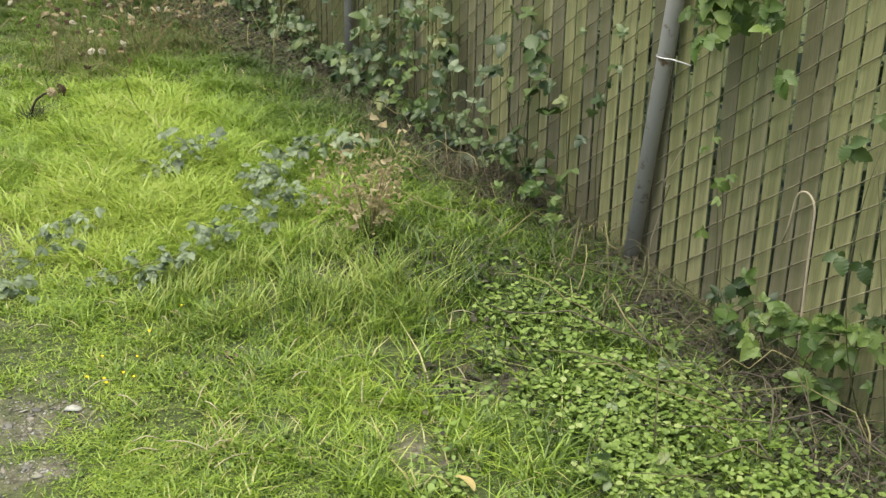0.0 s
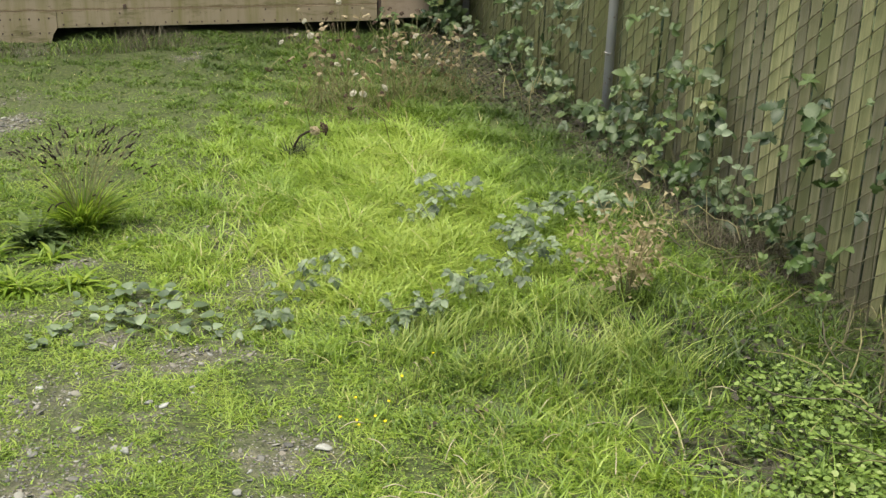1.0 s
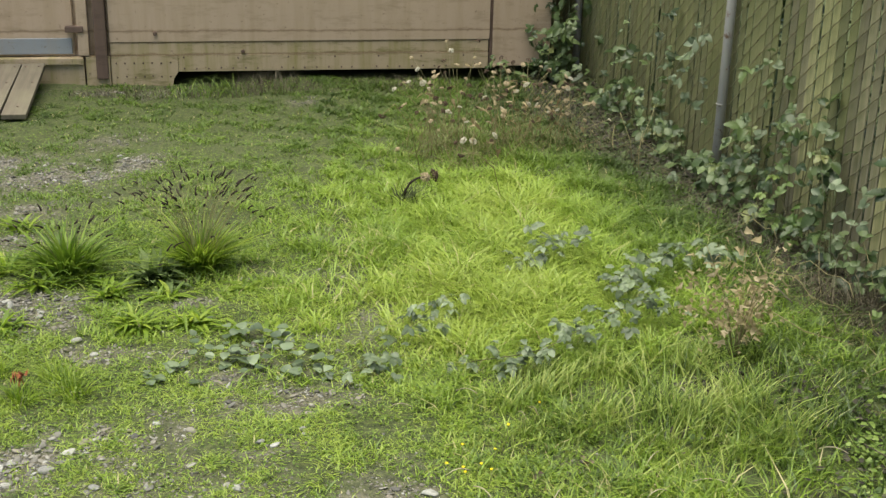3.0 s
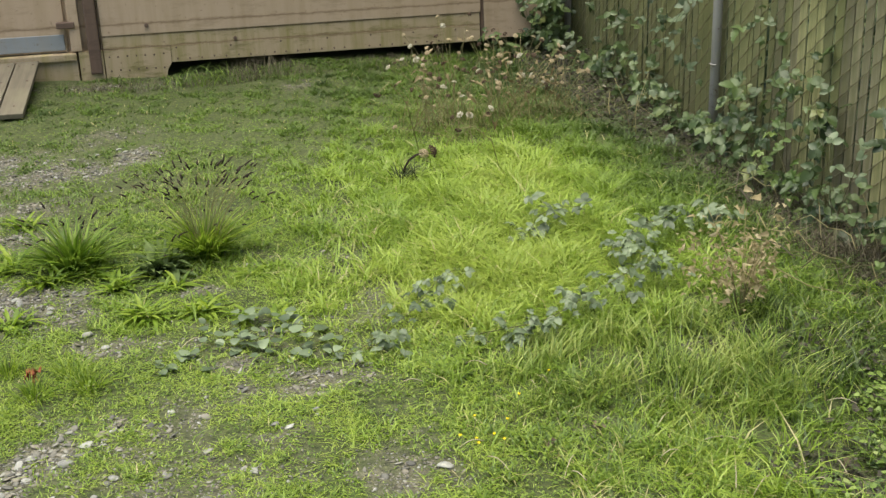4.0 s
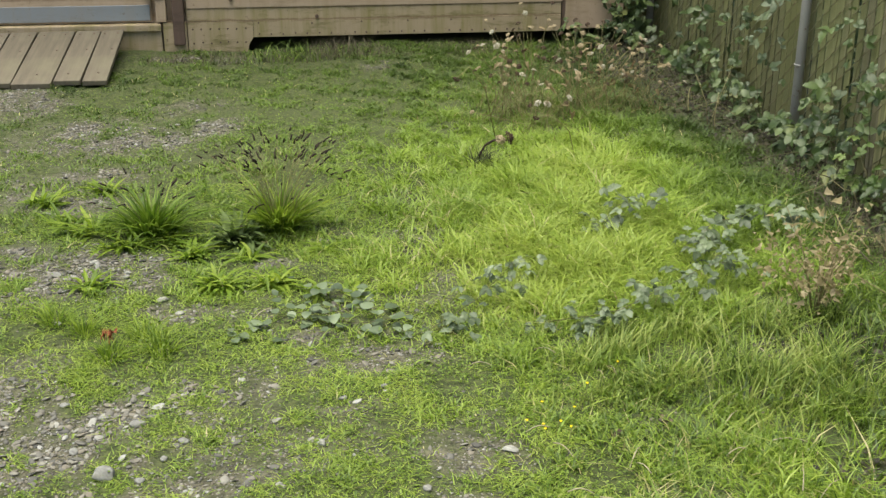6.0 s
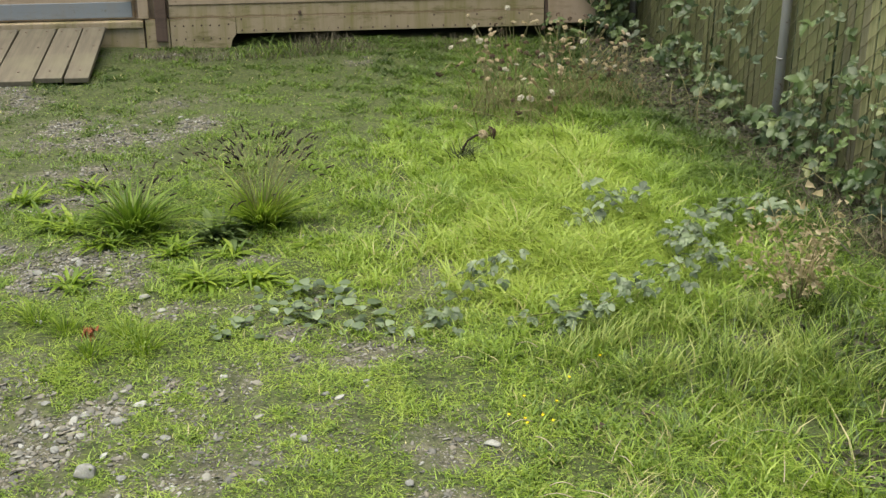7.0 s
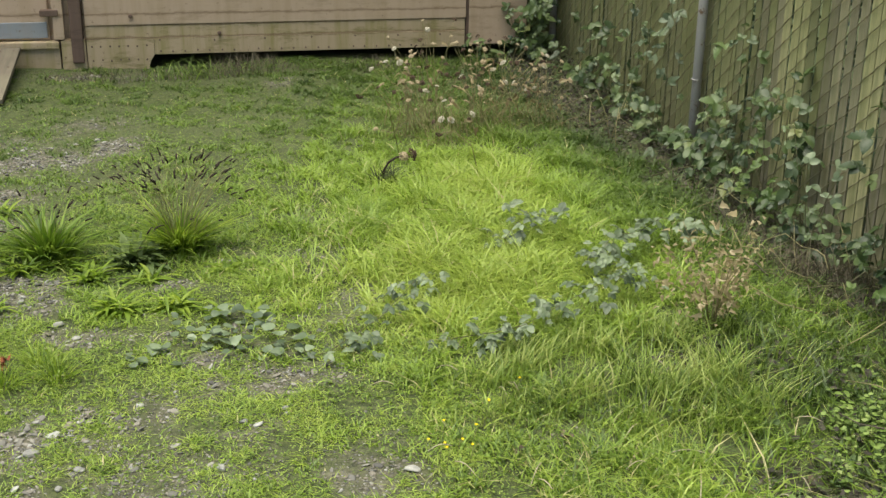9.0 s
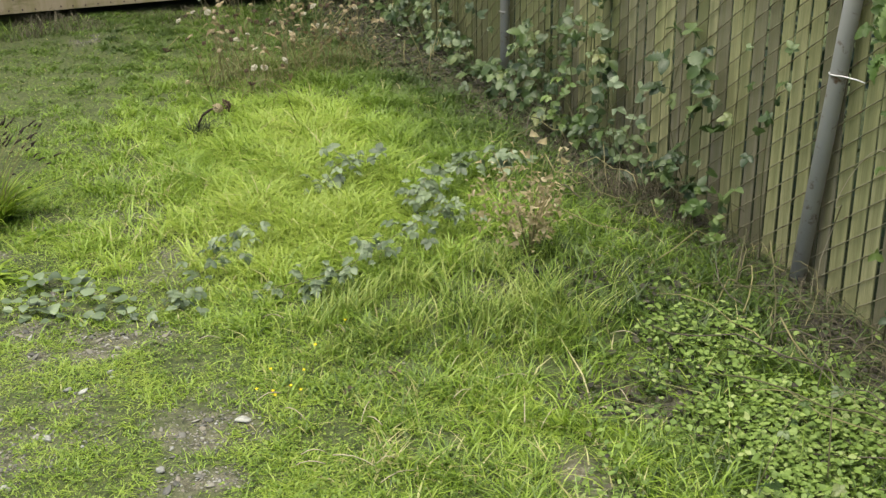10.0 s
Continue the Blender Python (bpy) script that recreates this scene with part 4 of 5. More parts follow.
bramble(2.00, 0.10, 0.05, 0.04, 17, 3, 18, LUSH, 2.05, 0.03, 0.7, None, FRESH)
bramble(2.13, 0.09, 0.06, 0.03, 12, 3, 21, LUSH, 2.05, 0.03, 0.8)
bramble(1.76, 0.66, 0.04, 0.05, 7, 2, 19, SPARSE)
bramble(2.34, 0.49, 0.02, 0.06, 7, 2, 20, "few small yellowing bramble leaves on the fence", 2.11, 0.01, 0.5, None, FRESH)


# trailing runners with grey-green leaves in the lawn
def runner(points, leaves, seed, kinds=RUNNER, size=1.0, sink=0.03, label="trailing runner with grey-green leaves in the grass"):
    r = np.random.default_rng(seed)
    root = Vector(points[0])
    t = thing("bramble_runner", root, label, "bramble", "runners in the lawn")
    pts = [Vector(p) - root for p in points]
    link("stem", tube_mesh("stem", [p - Vector((0, 0, 0.7 * sink)) for p in pts], 0.0013, 5, 0.6), CANE, t)
    for k in range(leaves if kinds is LEAVES else int(leaves * 1.7)):
        f = r.uniform(0, len(pts) - 1.001)
        a = pts[int(f)].lerp(pts[int(f) + 1], f % 1)
        ob = link("leaf", kinds[r.integers(len(kinds))], None, t)
        ob.matrix_basis = facing(a + Vector((r.normal(0, 0.045), r.normal(0, 0.045), r.normal(-sink, 0.018))),
                                 (r.normal(0, 0.16), -0.1 + r.normal(0, 0.16), 1) if kinds is ROUND else (r.normal(0, 0.35), -0.3 + r.normal(0, 0.3), 1), r.uniform(0, 6.3), size * r.uniform(0.6, 1.0))


runner([(0.30, 3.12, 0.04), (0.38, 3.18, 0.06), (0.47, 3.27, 0.07), (0.56, 3.41, 0.08), (0.62, 3.52, 0.08), (0.68, 3.59, 0.07)], 24, 31)
runner([(0.27, 3.13, 0.03), (0.33, 3.11, 0.05), (0.40, 3.16, 0.06)], 8, 33)
runner([(0.66, 3.13, 0.05), (0.77, 3.09, 0.08), (0.86, 3.10, 0.09), (0.98, 3.17, 0.11), (1.06, 3.22, 0.12), (1.20, 3.32, 0.13), (1.30, 3.35, 0.12)], 44, 32)
runner([(0.99, 3.85, 0.08), (1.05, 3.90, 0.12), (1.12, 3.94, 0.13), (1.19, 3.91, 0.13)], 17, 34, RUNNER, 1.15)
runner([(1.20, 3.50, 0.10), (1.24, 3.56, 0.12), (1.32, 3.67, 0.14), (1.39, 3.67, 0.14)], 20, 35, RUNNER, 1.15)
runner([(1.44, 3.74, 0.12), (1.54, 3.81, 0.14), (1.60, 3.76, 0.14), (1.64, 3.71, 0.12)], 22, 36, RUNNER, 1.15)
runner([(1.30, 3.36, 0.12), (1.26, 3.45, 0.12), (1.22, 3.54, 0.11)], 9, 37)
LOW = "low plant with round pale green leaves on the soil"
runner([(-0.12, 3.28, 0.02), (-0.04, 3.29, 0.03), (0.03, 3.26, 0.03)], 20, 39, ROUND, 0.66, 0.006, LOW)
runner([(-0.02, 3.45, 0.02), (0.08, 3.40, 0.03), (0.17, 3.33, 0.03)], 16, 40, ROUND, 0.66, 0.006, LOW)
runner([(0.08, 3.22, 0.02), (0.14, 3.19, 0.03), (0.24, 3.22, 0.03)], 14, 41, ROUND, 0.66, 0.006, LOW)
runner([(-0.26, 3.20, 0.02), (-0.2, 3.21, 0.02), (-0.14, 3.22, 0.02)], 7, 42, ROUND, 0.66, 0.006, LOW)


# ---------------------------------------------------------------- rosettes and plantain tufts
PLANTAIN = leafy("plantain_leaf", [(0.0, (0.10, 0.18, 0.016)), (0.5, (0.225, 0.34, 0.03)), (1.0, (0.38, 0.48, 0.065))], 0.5, 0.5, "island")
DARK_WEED = leafy("dark_weed_leaf", [(0.0, (0.06, 0.10, 0.028)), (1.0, (0.17, 0.235, 0.07))], 0.65, 0.3, "island")
DEEP_GREEN = leafy("deep_green_leaf", [(0.0, (0.07, 0.135, 0.014)), (0.5, (0.15, 0.25, 0.022)), (1.0, (0.26, 0.37, 0.05))], 0.5, 0.45, "island")
SPIKE = plain("seed_spike", (0.034, 0.021, 0.015), 0.95)
STALK = plain("reddish_flower_stalk", (0.24, 0.22, 0.09))
STEM = plain("flower_stalk", (0.23, 0.24, 0.1))


def tuft(x, y, leaves, length, width, up, spikes, tall, seed, label, name="plantain", mat=PLANTAIN):
    r = np.random.default_rng(seed)
    t = thing(name, (x, y, float(ground_z(x, y))), label, "weed", "weed tufts on the gravel")
    if name == "rosette":
        pieces = []
    for k in range(leaves if name == "rosette" else 0):
        s = length * r.uniform(0.55, 1.15)
        piece = leaf_arrays(s, width * r.uniform(0.7, 1.2), 0.35, r.uniform(0.3, 1.0), 0, 6, 1.1, seed * 50 + k)
        pieces.append(moved(piece, pose(r.normal(0, 0.25 * length), r.normal(0, 0.22 * length), 0, 0, 0, r.uniform(0, 360)) @ pose(0, 0, 0, up + r.normal(0, 18))))
    if name == "rosette":
        me = mesh_from("foliage", *joined(pieces), mat)
    else:
        d, b = length * (0.30 if spikes > 20 else 0.42 if spikes > 2 else 0.5) * np.sqrt(r.uniform(0, 1, leaves)), r.uniform(0, 6.283, leaves)
        v, f, q = blades(d * np.cos(b), d * np.sin(b), length * r.uniform(0.45, 1.1, leaves), width * r.uniform(0.6, 1.2, leaves), up * (0.35 + 1.1 * d / d.max()), seed + 900, 5, r.uniform(0, 1, leaves), np.zeros(leaves), b, 0.5)
        me = mesh_from("foliage", v, f, mat, q)
    ob = link("foliage", me, None, t)
    ob["kind"] = "stuff"
    for k in range(spikes):
        a, out = r.uniform(0, 6.283), tall * r.uniform(0.15, 0.85)
        h = tall * math.sqrt(1 - 0.7 * (out / tall) ** 2) * r.uniform(0.7, 1.05)
        end = Vector((math.cos(a) * out, math.sin(a) * out, h))
        bend = Vector((end.x * 0.35, end.y * 0.35, end.z * 0.6))
        low = Vector((end.x, end.y, 0)) * r.uniform(0.05, 0.35)
        pts = [(1 - f) ** 2 * low + 2 * f * (1 - f) * bend + f * f * end for f in steps(6)]
        stem = link("stalk", tube_mesh("stalk", pts, 0.0007, 4, 0.8), STALK, t)
        way = (pts[-1] - pts[-2]).normalized()
        way = (way + Vector((math.cos(a), math.sin(a), 0)) * r.uniform(0, 0.9)).normalized()
        L = r.uniform(0.016, 0.036)
        bow = Vector((r.normal(0, 0.2), r.normal(0, 0.2), -abs(r.normal(0, 0.15)))) * L
        link("seed_spike", tube_mesh("seed_spike", [end, end + way * L * 0.35 - bow * 0.3, end + way * L * 0.7 - bow * 0.2, end + way * L + bow * 0.5], 0.0034, 6, 0.55), SPIKE, stem, "dark brown seed spike")


tuft(-0.12, 4.10, 380, 0.20, 0.012, 0.75, 84, 0.33, 51, "large plantain tuft with many dark seed spikes")
tuft(-0.56, 4.08, 260, 0.19, 0.018, 0.8, 18, 0.22, 52, "bushy green plantain tuft beside gravel", "plantain", DEEP_GREEN)
tuft(-0.27, 3.98, 110, 0.105, 0.02, 50, 3, 0.13, 53, "dark green broad-leaved weed beside the plantain", "rosette", DARK_WEED)
for k, (x, y, leaves, length, up) in enumerate(((-0.31, 3.58, 100, 0.09, 30), (-0.13, 3.58, 100, 0.09, 30), (-0.69, 3.58, 44, 0.08, 35), (-0.77, 4.07, 60, 0.11, 35), (-0.78, 4.53, 40, 0.08, 40),
                                              (-0.86, 4.17, 44, 0.09, 35), (-0.40, 3.85, 60, 0.09, 35), (-0.64, 3.92, 50, 0.09, 35), (0.04, 3.87, 34, 0.07, 35), (-0.96, 4.39, 40, 0.09, 45),
                                              (-0.22, 3.83, 34, 0.08, 30), (-0.48, 3.97, 44, 0.09, 35), (0.0, 3.5, 34, 0.07, 30), (0.12, 3.47, 30, 0.07, 30))):
    tuft(x, y, leaves, length, 0.013, up, 0, 0, 540 + k, "flat green weed rosette on stony soil", "rosette")
for k, (x, y) in enumerate(((-0.67, 3.27), (-0.49, 3.21), (-0.77, 3.36), (-0.44, 3.13), (-0.58, 3.10))):
    tuft(x, y, 120, 0.085, 0.004, 1.0, 0, 0, 610 + k, "small tuft of coarse green grass", "grass_tuft")


# ---------------------------------------------------------------- wild carrot with pale seed heads
CREAMY = plain("pale_umbel", (0.44, 0.41, 0.32), 0.9, 0.15)
TAN = plain("tan_umbel", (0.36, 0.29, 0.18), 0.9, 0.12)
BROWN = plain("dark_umbel", (0.09, 0.055, 0.035), 0.95)
DRYLEAF = leafy("dry_umbel_leaf", [(0.0, (0.11, 0.18, 0.035)), (0.55, (0.20, 0.22, 0.07)), (0.75, (0.25, 0.19, 0.10)), (1.0, (0.34, 0.26, 0.17))], 0.8, 0.3)
DRYSTALK = plain("dry_stalk", (0.27, 0.24, 0.11))


def umbel(name, radius, dome, mat, seed):
    r = np.random.default_rng(seed)
    bv, bf = icosphere(1)
    pieces = []
    for k in range(40):
        a, d = 2.4 * k, radius * math.sqrt((k + 0.3) / 40)
        s = radius * r.uniform(0.13, 0.26)
        lift = dome * radius * (1 - (d / radius) ** 2) + r.normal(0, 0.07) * radius
        pieces.append((bv * s * (1.2, 0.9, 0.7) + (d * math.cos(a) * r.uniform(0.85, 1.1), d * math.sin(a), lift), bf))
    return mesh_from(name, *joined(pieces), mat)


HEADS = [umbel("flower_head", 0.016, 0.5, CREAMY, 1), umbel("flower_head", 0.012, 0.4, CREAMY, 2),
         umbel("flower_head", 0.014, 0.3, TAN, 3), umbel("flower_head", 0.010, 0.7, TAN, 4), umbel("flower_head", 0.012, 0.8, BROWN, 5)]
WITHERED = leafy("papery_leaf", [(0.0, (0.16, 0.11, 0.06)), (0.5, (0.34, 0.27, 0.16)), (1.0, (0.46, 0.38, 0.24))], 0.85, 0.35, "object")
PAPERY = [mesh_from("leaf", *leaf_arrays(0.023 + 0.004 * k, 0.013 + 0.003 * k, 0.9, 1.2, 0.14, 6, 0.8, 880 + k), WITHERED) for k in range(4)]


def wild_carrot(x, y, stems, height, spread, seed, chances, label):
    r = np.random.default_rng(seed)
    t = thing("wild_carrot", (x, y, 0), label, "wildflower", "wild carrots near the trailer")
    for k in range(stems):
        a = r.uniform(0, 6.283)
        h = height * r.uniform(0.45, 1.1)
        out = spread * abs(r.normal(0.6, 0.5))
        end = Vector((math.cos(a) * out, math.sin(a) * out * 0.7, h))
        start = Vector((r.normal(0, 0.08), r.normal(0, 0.07), 0))
        bend = Vector((end.x * 0.4, end.y * 0.4, h * 0.65))
        pts = [(1 - f) ** 2 * start + 2 * f * (1 - f) * bend + f * f * end for f in steps(6)]
        stem = link("stem", tube_mesh("stem", pts, 0.0013, 4, 0.7), DRYSTALK, t)
        kind = r.choice(5, p=chances)
        ob = link("flower_head", HEADS[kind], None, stem)
        ob.matrix_basis = facing(end, (math.cos(a) * 0.5 + r.normal(0, 0.3), -0.35 + r.normal(0, 0.4), 0.9), r.uniform(0, 6), r.uniform(0.75, 1.15))
    # thin withered leaves low on the plant
    for k in range(stems if label == PALE else stems // 4):
        a, d = r.uniform(0, 6.283), spread * abs(r.normal(0.5, 0.45))
        ob = link("leaf", PAPERY[r.integers(4)], None, t)
        ob.matrix_basis = facing((math.cos(a) * d, math.sin(a) * d * 0.7, height * r.uniform(0.3, 0.9)), r.normal(0, 0.6, 3) + (0, -0.5, 0.6), r.uniform(0, 6.3), r.uniform(0.6, 1.15))
    n = 150
    xs, ys = r.normal(0, 0.15, n), r.normal(0, 0.12, n)
    v, f, q = blades(xs, ys, height * r.uniform(0.15, 0.7, n), r.uniform(0.0012, 0.0026, n), 1.3, seed + 500, 3, r.uniform(0, 1, n), np.zeros(n))
    ob = link("foliage", mesh_from("foliage", v, f, DRYLEAF, q), None, t)
    ob["kind"] = "stuff"


MIXED, PALE = "wild carrot with pale and tan dried seed heads", "bushy wild carrot gone to tan seed heads"
wild_carrot(0.92, 5.45, 26, 0.38, 0.2, 71, (0.04, 0.06, 0.20, 0.34, 0.36), MIXED)
wild_carrot(1.06, 5.6, 28, 0.46, 0.2, 72, (0.05, 0.08, 0.24, 0.34, 0.29), MIXED)
wild_carrot(1.24, 5.45, 28, 0.40, 0.2, 73, (0.05, 0.08, 0.22, 0.34, 0.31), MIXED)
wild_carrot(1.38, 5.6, 26, 0.38, 0.18, 74, (0.06, 0.08, 0.34, 0.38, 0.14), PALE)
wild_carrot(1.56, 5.55, 28, 0.30, 0.15, 75, (0.06, 0.08, 0.36, 0.40, 0.10), PALE)
wild_carrot(1.02, 5.15, 12, 0.24, 0.2, 76, (0.08, 0.1, 0.2, 0.27, 0.35), MIXED)


def lone_head(points, kind, size, label):
    """A single stalk that nods, with one head."""
    root = Vector(points[0])
    t = thing("seed_stalk", root, label, "wildflower")
    pts = [Vector(p) - root for p in points]
    stem = link("stem", tube_mesh("stem", pts, 0.002, 5, 0.8), DRYSTALK, t)
    link("seed_head", HEADS[kind], None, stem).matrix_basis = facing(pts[-1], (-0.3, -0.3, -0.7), 0, size)


lone_head([(0.82, 5.1, 0.0), (0.76, 5.05, 0.25), (0.68, 4.97, 0.36), (0.62, 4.90, 0.33)], 4, 1.35, "nodding dark brown seed head on a bent stalk")
lone_head([(1.10, 4.75, 0.0), (1.06, 4.72, 0.14), (0.98, 4.68, 0.22), (0.91, 4.66, 0.22)], 4, 1.2, "dark brown seed head on a leaning stalk")


# ---------------------------------------------------------------- dried weed with pinkish tan leaves
def dried_weed():
    r = np.random.default_rng(81)
    t = thing("dried_weed", (1.44, 3.10, 0), "dried pinkish tan weed standing in the tall grass", "weed")
    pink = leafy("withered_leaf", [(0.0, (0.30, 0.26, 0.14)), (0.6, (0.46, 0.375, 0.23)), (1.0, (0.60, 0.50, 0.36))], 0.8, 0.5, "object")
    kinds = [mesh_from("leaf", *leaf_arrays(0.013 + 0.002 * k, 0.009 + 0.0015 * k, 0.8, 1.1, 0.14, 5, 0.8, 820 + k), pink) for k in range(4)]
    for k in range(16):
        a = r.uniform(0, 6.283)
        end = Vector((r.normal(0.0, 0.11), r.normal(0.02, 0.09), r.uniform(0.14, 0.36)))
        pts = [Vector((0, 0, 0)), end * 0.4 + Vector((0, 0, 0.06)), end * 0.75 + Vector((0, 0, 0.03)), end]
        link("stem", tube_mesh("stem", pts, 0.0016, 4, 0.6), DRYSTALK, t)
        for j in range(24):
            f = r.uniform(0.4, 1)
            ob = link("leaf", kinds[r.integers(4)], None, t)
            ob.matrix_basis = facing(end * f + Vector(r.normal(0, 0.03, 3)), r.normal(0, 1, 3) + (0, -0.4, 0.8), r.uniform(0, 6.3), r.uniform(0.6, 1.2))
    for at in ((0.12, 0.28, 0.298), (0.17, 0.26, 0.27), (0.2, 0.2, 0.22)):
        link("leaf", kinds[3], None, t).matrix_basis = facing(at, (-0.2, -0.6, 0.7), r.uniform(0, 6), 2.1)


dried_weed()


# ---------------------------------------------------------------- wilted dark stalk in the lawn
def wilted_stalk():
    r = np.random.default_rng(860)
    t = thing("wilted_thistle", (0.69, 4.72, 0.0), "wilted dark thistle bent over in the grass", "weed")
    dark = leafy("wilted_green", [(0.0, (0.035, 0.048, 0.016)), (0.6, (0.07, 0.092, 0.032)), (1.0, (0.14, 0.16, 0.085))], 1.0, 0.15)
    n = 85
    xs, ys = r.normal(0, 0.022, n), r.normal(0, 0.02, n)
    v, f, q = blades(xs, ys, r.uniform(0.05, 0.12, n), r.uniform(0.006, 0.012, n), 0.6, 870, 5, r.uniform(0, 1, n), np.zeros(n))
    v[:, 0] += 2.6 * v[:, 2] ** 2
    link("foliage", mesh_from("foliage", v, f, dark, q), None, t)["kind"] = "stuff"
    arch = [(0, 0, 0), (0.002, -0.01, 0.06), (0.02, -0.015, 0.095), (0.05, -0.02, 0.115), (0.085, -0.02, 0.122)]
    link("stem", tube_mesh("stem", arch, 0.0055, 6, 0.8), SPIKE, t)
    link("head", HEADS[4], None, t, "dark brown burr").matrix_basis = facing((0.112, -0.02, 0.125), (0.8, -0.3, 0.4), 0, 2.2)
    link("seed_head", HEADS[3], None, t, "pale dry bracts").matrix_basis = facing((0.078, -0.035, 0.122), (0.3, -0.7, 0.6), 0, 2.1)


wilted_stalk()


# ---------------------------------------------------------------- clover and low weeds
def leaf_carpet(x, y, z, size, seed, corners=7):
    """Many small cupped round leaves, arrays."""
    r = np.random.default_rng(seed)
    n = len(x)
    a0 = r.uniform(0, 6.283, n)
    tilt, td = np.abs(r.normal(0.3, 0.25, n)), r.uniform(0, 6.283, n)
    pts = [np.c_[x, y, z - 0.1 * size]]
    for k in range(corners):
        a = a0 + 2 * math.pi * k / corners
        d = size * (0.55 if k == 0 else 1.0) * r.uniform(0.9, 1.1, n)
        dx, dy = d * np.cos(a), d * np.sin(a)
        dz = -(dx * np.cos(td) + dy * np.sin(td)) * np.tan(np.minimum(tilt, 1.1)) + 0.12 * size
        pts.append(np.c_[x + dx, y + dy, z + dz])
    verts = np.stack(pts, 1).reshape(-1, 3)
    f = np.array([(0, 1 + k, 1 + (k + 1) % corners) for k in range(corners)])
    faces = (np.arange(n)[:, None, None] * (corners + 1) + f[None]).reshape(-1, 3)
    return verts, faces, np.repeat(r.uniform(0, 1, n), corners + 1)


def build_carpets():
    x, y = scatter(38000, 0.95, 2.12, 1.2, 2.75, lambda a, b: clovery(a, b) * (1 - np.clip(1.3 * bare(a, b), 0, 0.9)) * (1 - 0.93 * strip(a, b)), 91)
    r = np.random.default_rng(92)
    v, f, q = leaf_carpet(x, y, ground_z(x, y) + r.uniform(0.006, 0.05, len(x)), r.uniform(0.0038, 0.0098, len(x)), 93)
    tagged(link("clover", mesh_from("clover", v, f, CLOVER, q), None), "thick carpet of round bright green clover leaves", "clover", kind="stuff")

    def weedy(a, b):
        left = np.clip((1.15 - a) / 0.4, 0.25, 1)
        return left * np.clip(0.5 + 0.6 * wave(a, b, 9, 95) + 0.35 * wave(a, b, 25, 94), 0, 1) * (1 - np.clip(1.25 * bare(a, b), 0, 0.95)) * (1 - lush(a, b)) * (1 - strip(a, b)) * np.clip(1.2 - 0.22 * (b - 2), 0.1, 1)
    x, y = scatter(170000, -1.7, 1.7, 1.6, 6.6, weedy, 96)
    v, f, q = leaf_carpet(x, y, ground_z(x, y) + r.uniform(0.002, 0.035, len(x)) ** 1.0, r.uniform(0.002, 0.0048, len(x)), 97, 5)
    tagged(link("ground_weeds", mesh_from("ground_weeds", v, f, WEED, q), None), "small creeping green weeds in the turf", "weeds", kind="stuff")
    # dead leaves under the brambles; those in the tall-grass hollow are added as its shade
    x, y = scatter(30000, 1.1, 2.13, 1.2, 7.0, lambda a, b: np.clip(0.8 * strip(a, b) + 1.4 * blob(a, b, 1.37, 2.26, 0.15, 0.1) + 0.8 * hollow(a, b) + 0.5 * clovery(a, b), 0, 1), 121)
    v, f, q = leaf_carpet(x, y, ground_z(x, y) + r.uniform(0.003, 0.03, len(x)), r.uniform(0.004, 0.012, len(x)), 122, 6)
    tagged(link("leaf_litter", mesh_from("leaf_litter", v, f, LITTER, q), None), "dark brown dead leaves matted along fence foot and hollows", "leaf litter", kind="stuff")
    # leaf mass added behind the slats: backs the gaps, its unseen top blocks sky
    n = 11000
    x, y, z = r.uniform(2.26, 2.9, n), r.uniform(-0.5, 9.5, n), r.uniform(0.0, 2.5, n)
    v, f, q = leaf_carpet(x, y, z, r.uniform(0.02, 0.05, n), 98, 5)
    tagged(link("hedge", mesh_from("hedge", v, f, SHADE, q), None), "added dark leafy thicket behind the fence, raised above it to block sky", "hedge", kind="stuff")


build_carpets()


# ---------------------------------------------------------------- single stones, flowers, scraps
def stone(x, y, w, d, h, seed, label, mat=STONE):
    r = np.random.default_rng(seed)
    bv, bf = icosphere(3)
    lump = bv * (1 + 0.1 * np.sin(bv[:, [1, 2, 0]] * r.uniform(1.2, 2.6, 3) + r.uniform(0, 6, 3)))
    lump = worn(lump[None], r, 9)[0]
    ob = link("stone", mesh_from("stone", lump * (w / 2, d / 2, h / 2), bf, mat), None)
    ob.matrix_basis = pose(x, y, float(ground_z(x, y)) + h * 0.22, r.normal(0, 8), r.normal(0, 8), r.uniform(0, 180))
    tagged(ob, label, "stone", "loose stones on the ground")


WHITE_STONE = pebble_material("pale_stone", (0.36, 0.36, 0.325))
GREY_STONE = pebble_material("grey_stone", (0.27, 0.27, 0.25))
PALE_S, GREY_S = "pale rounded pebble lying on the soil", "smooth grey rounded river stone on the gravel"
stone(-0.512, 2.50, 0.066, 0.05, 0.034, 1, "large smooth grey river stone on the gravel", GREY_STONE)
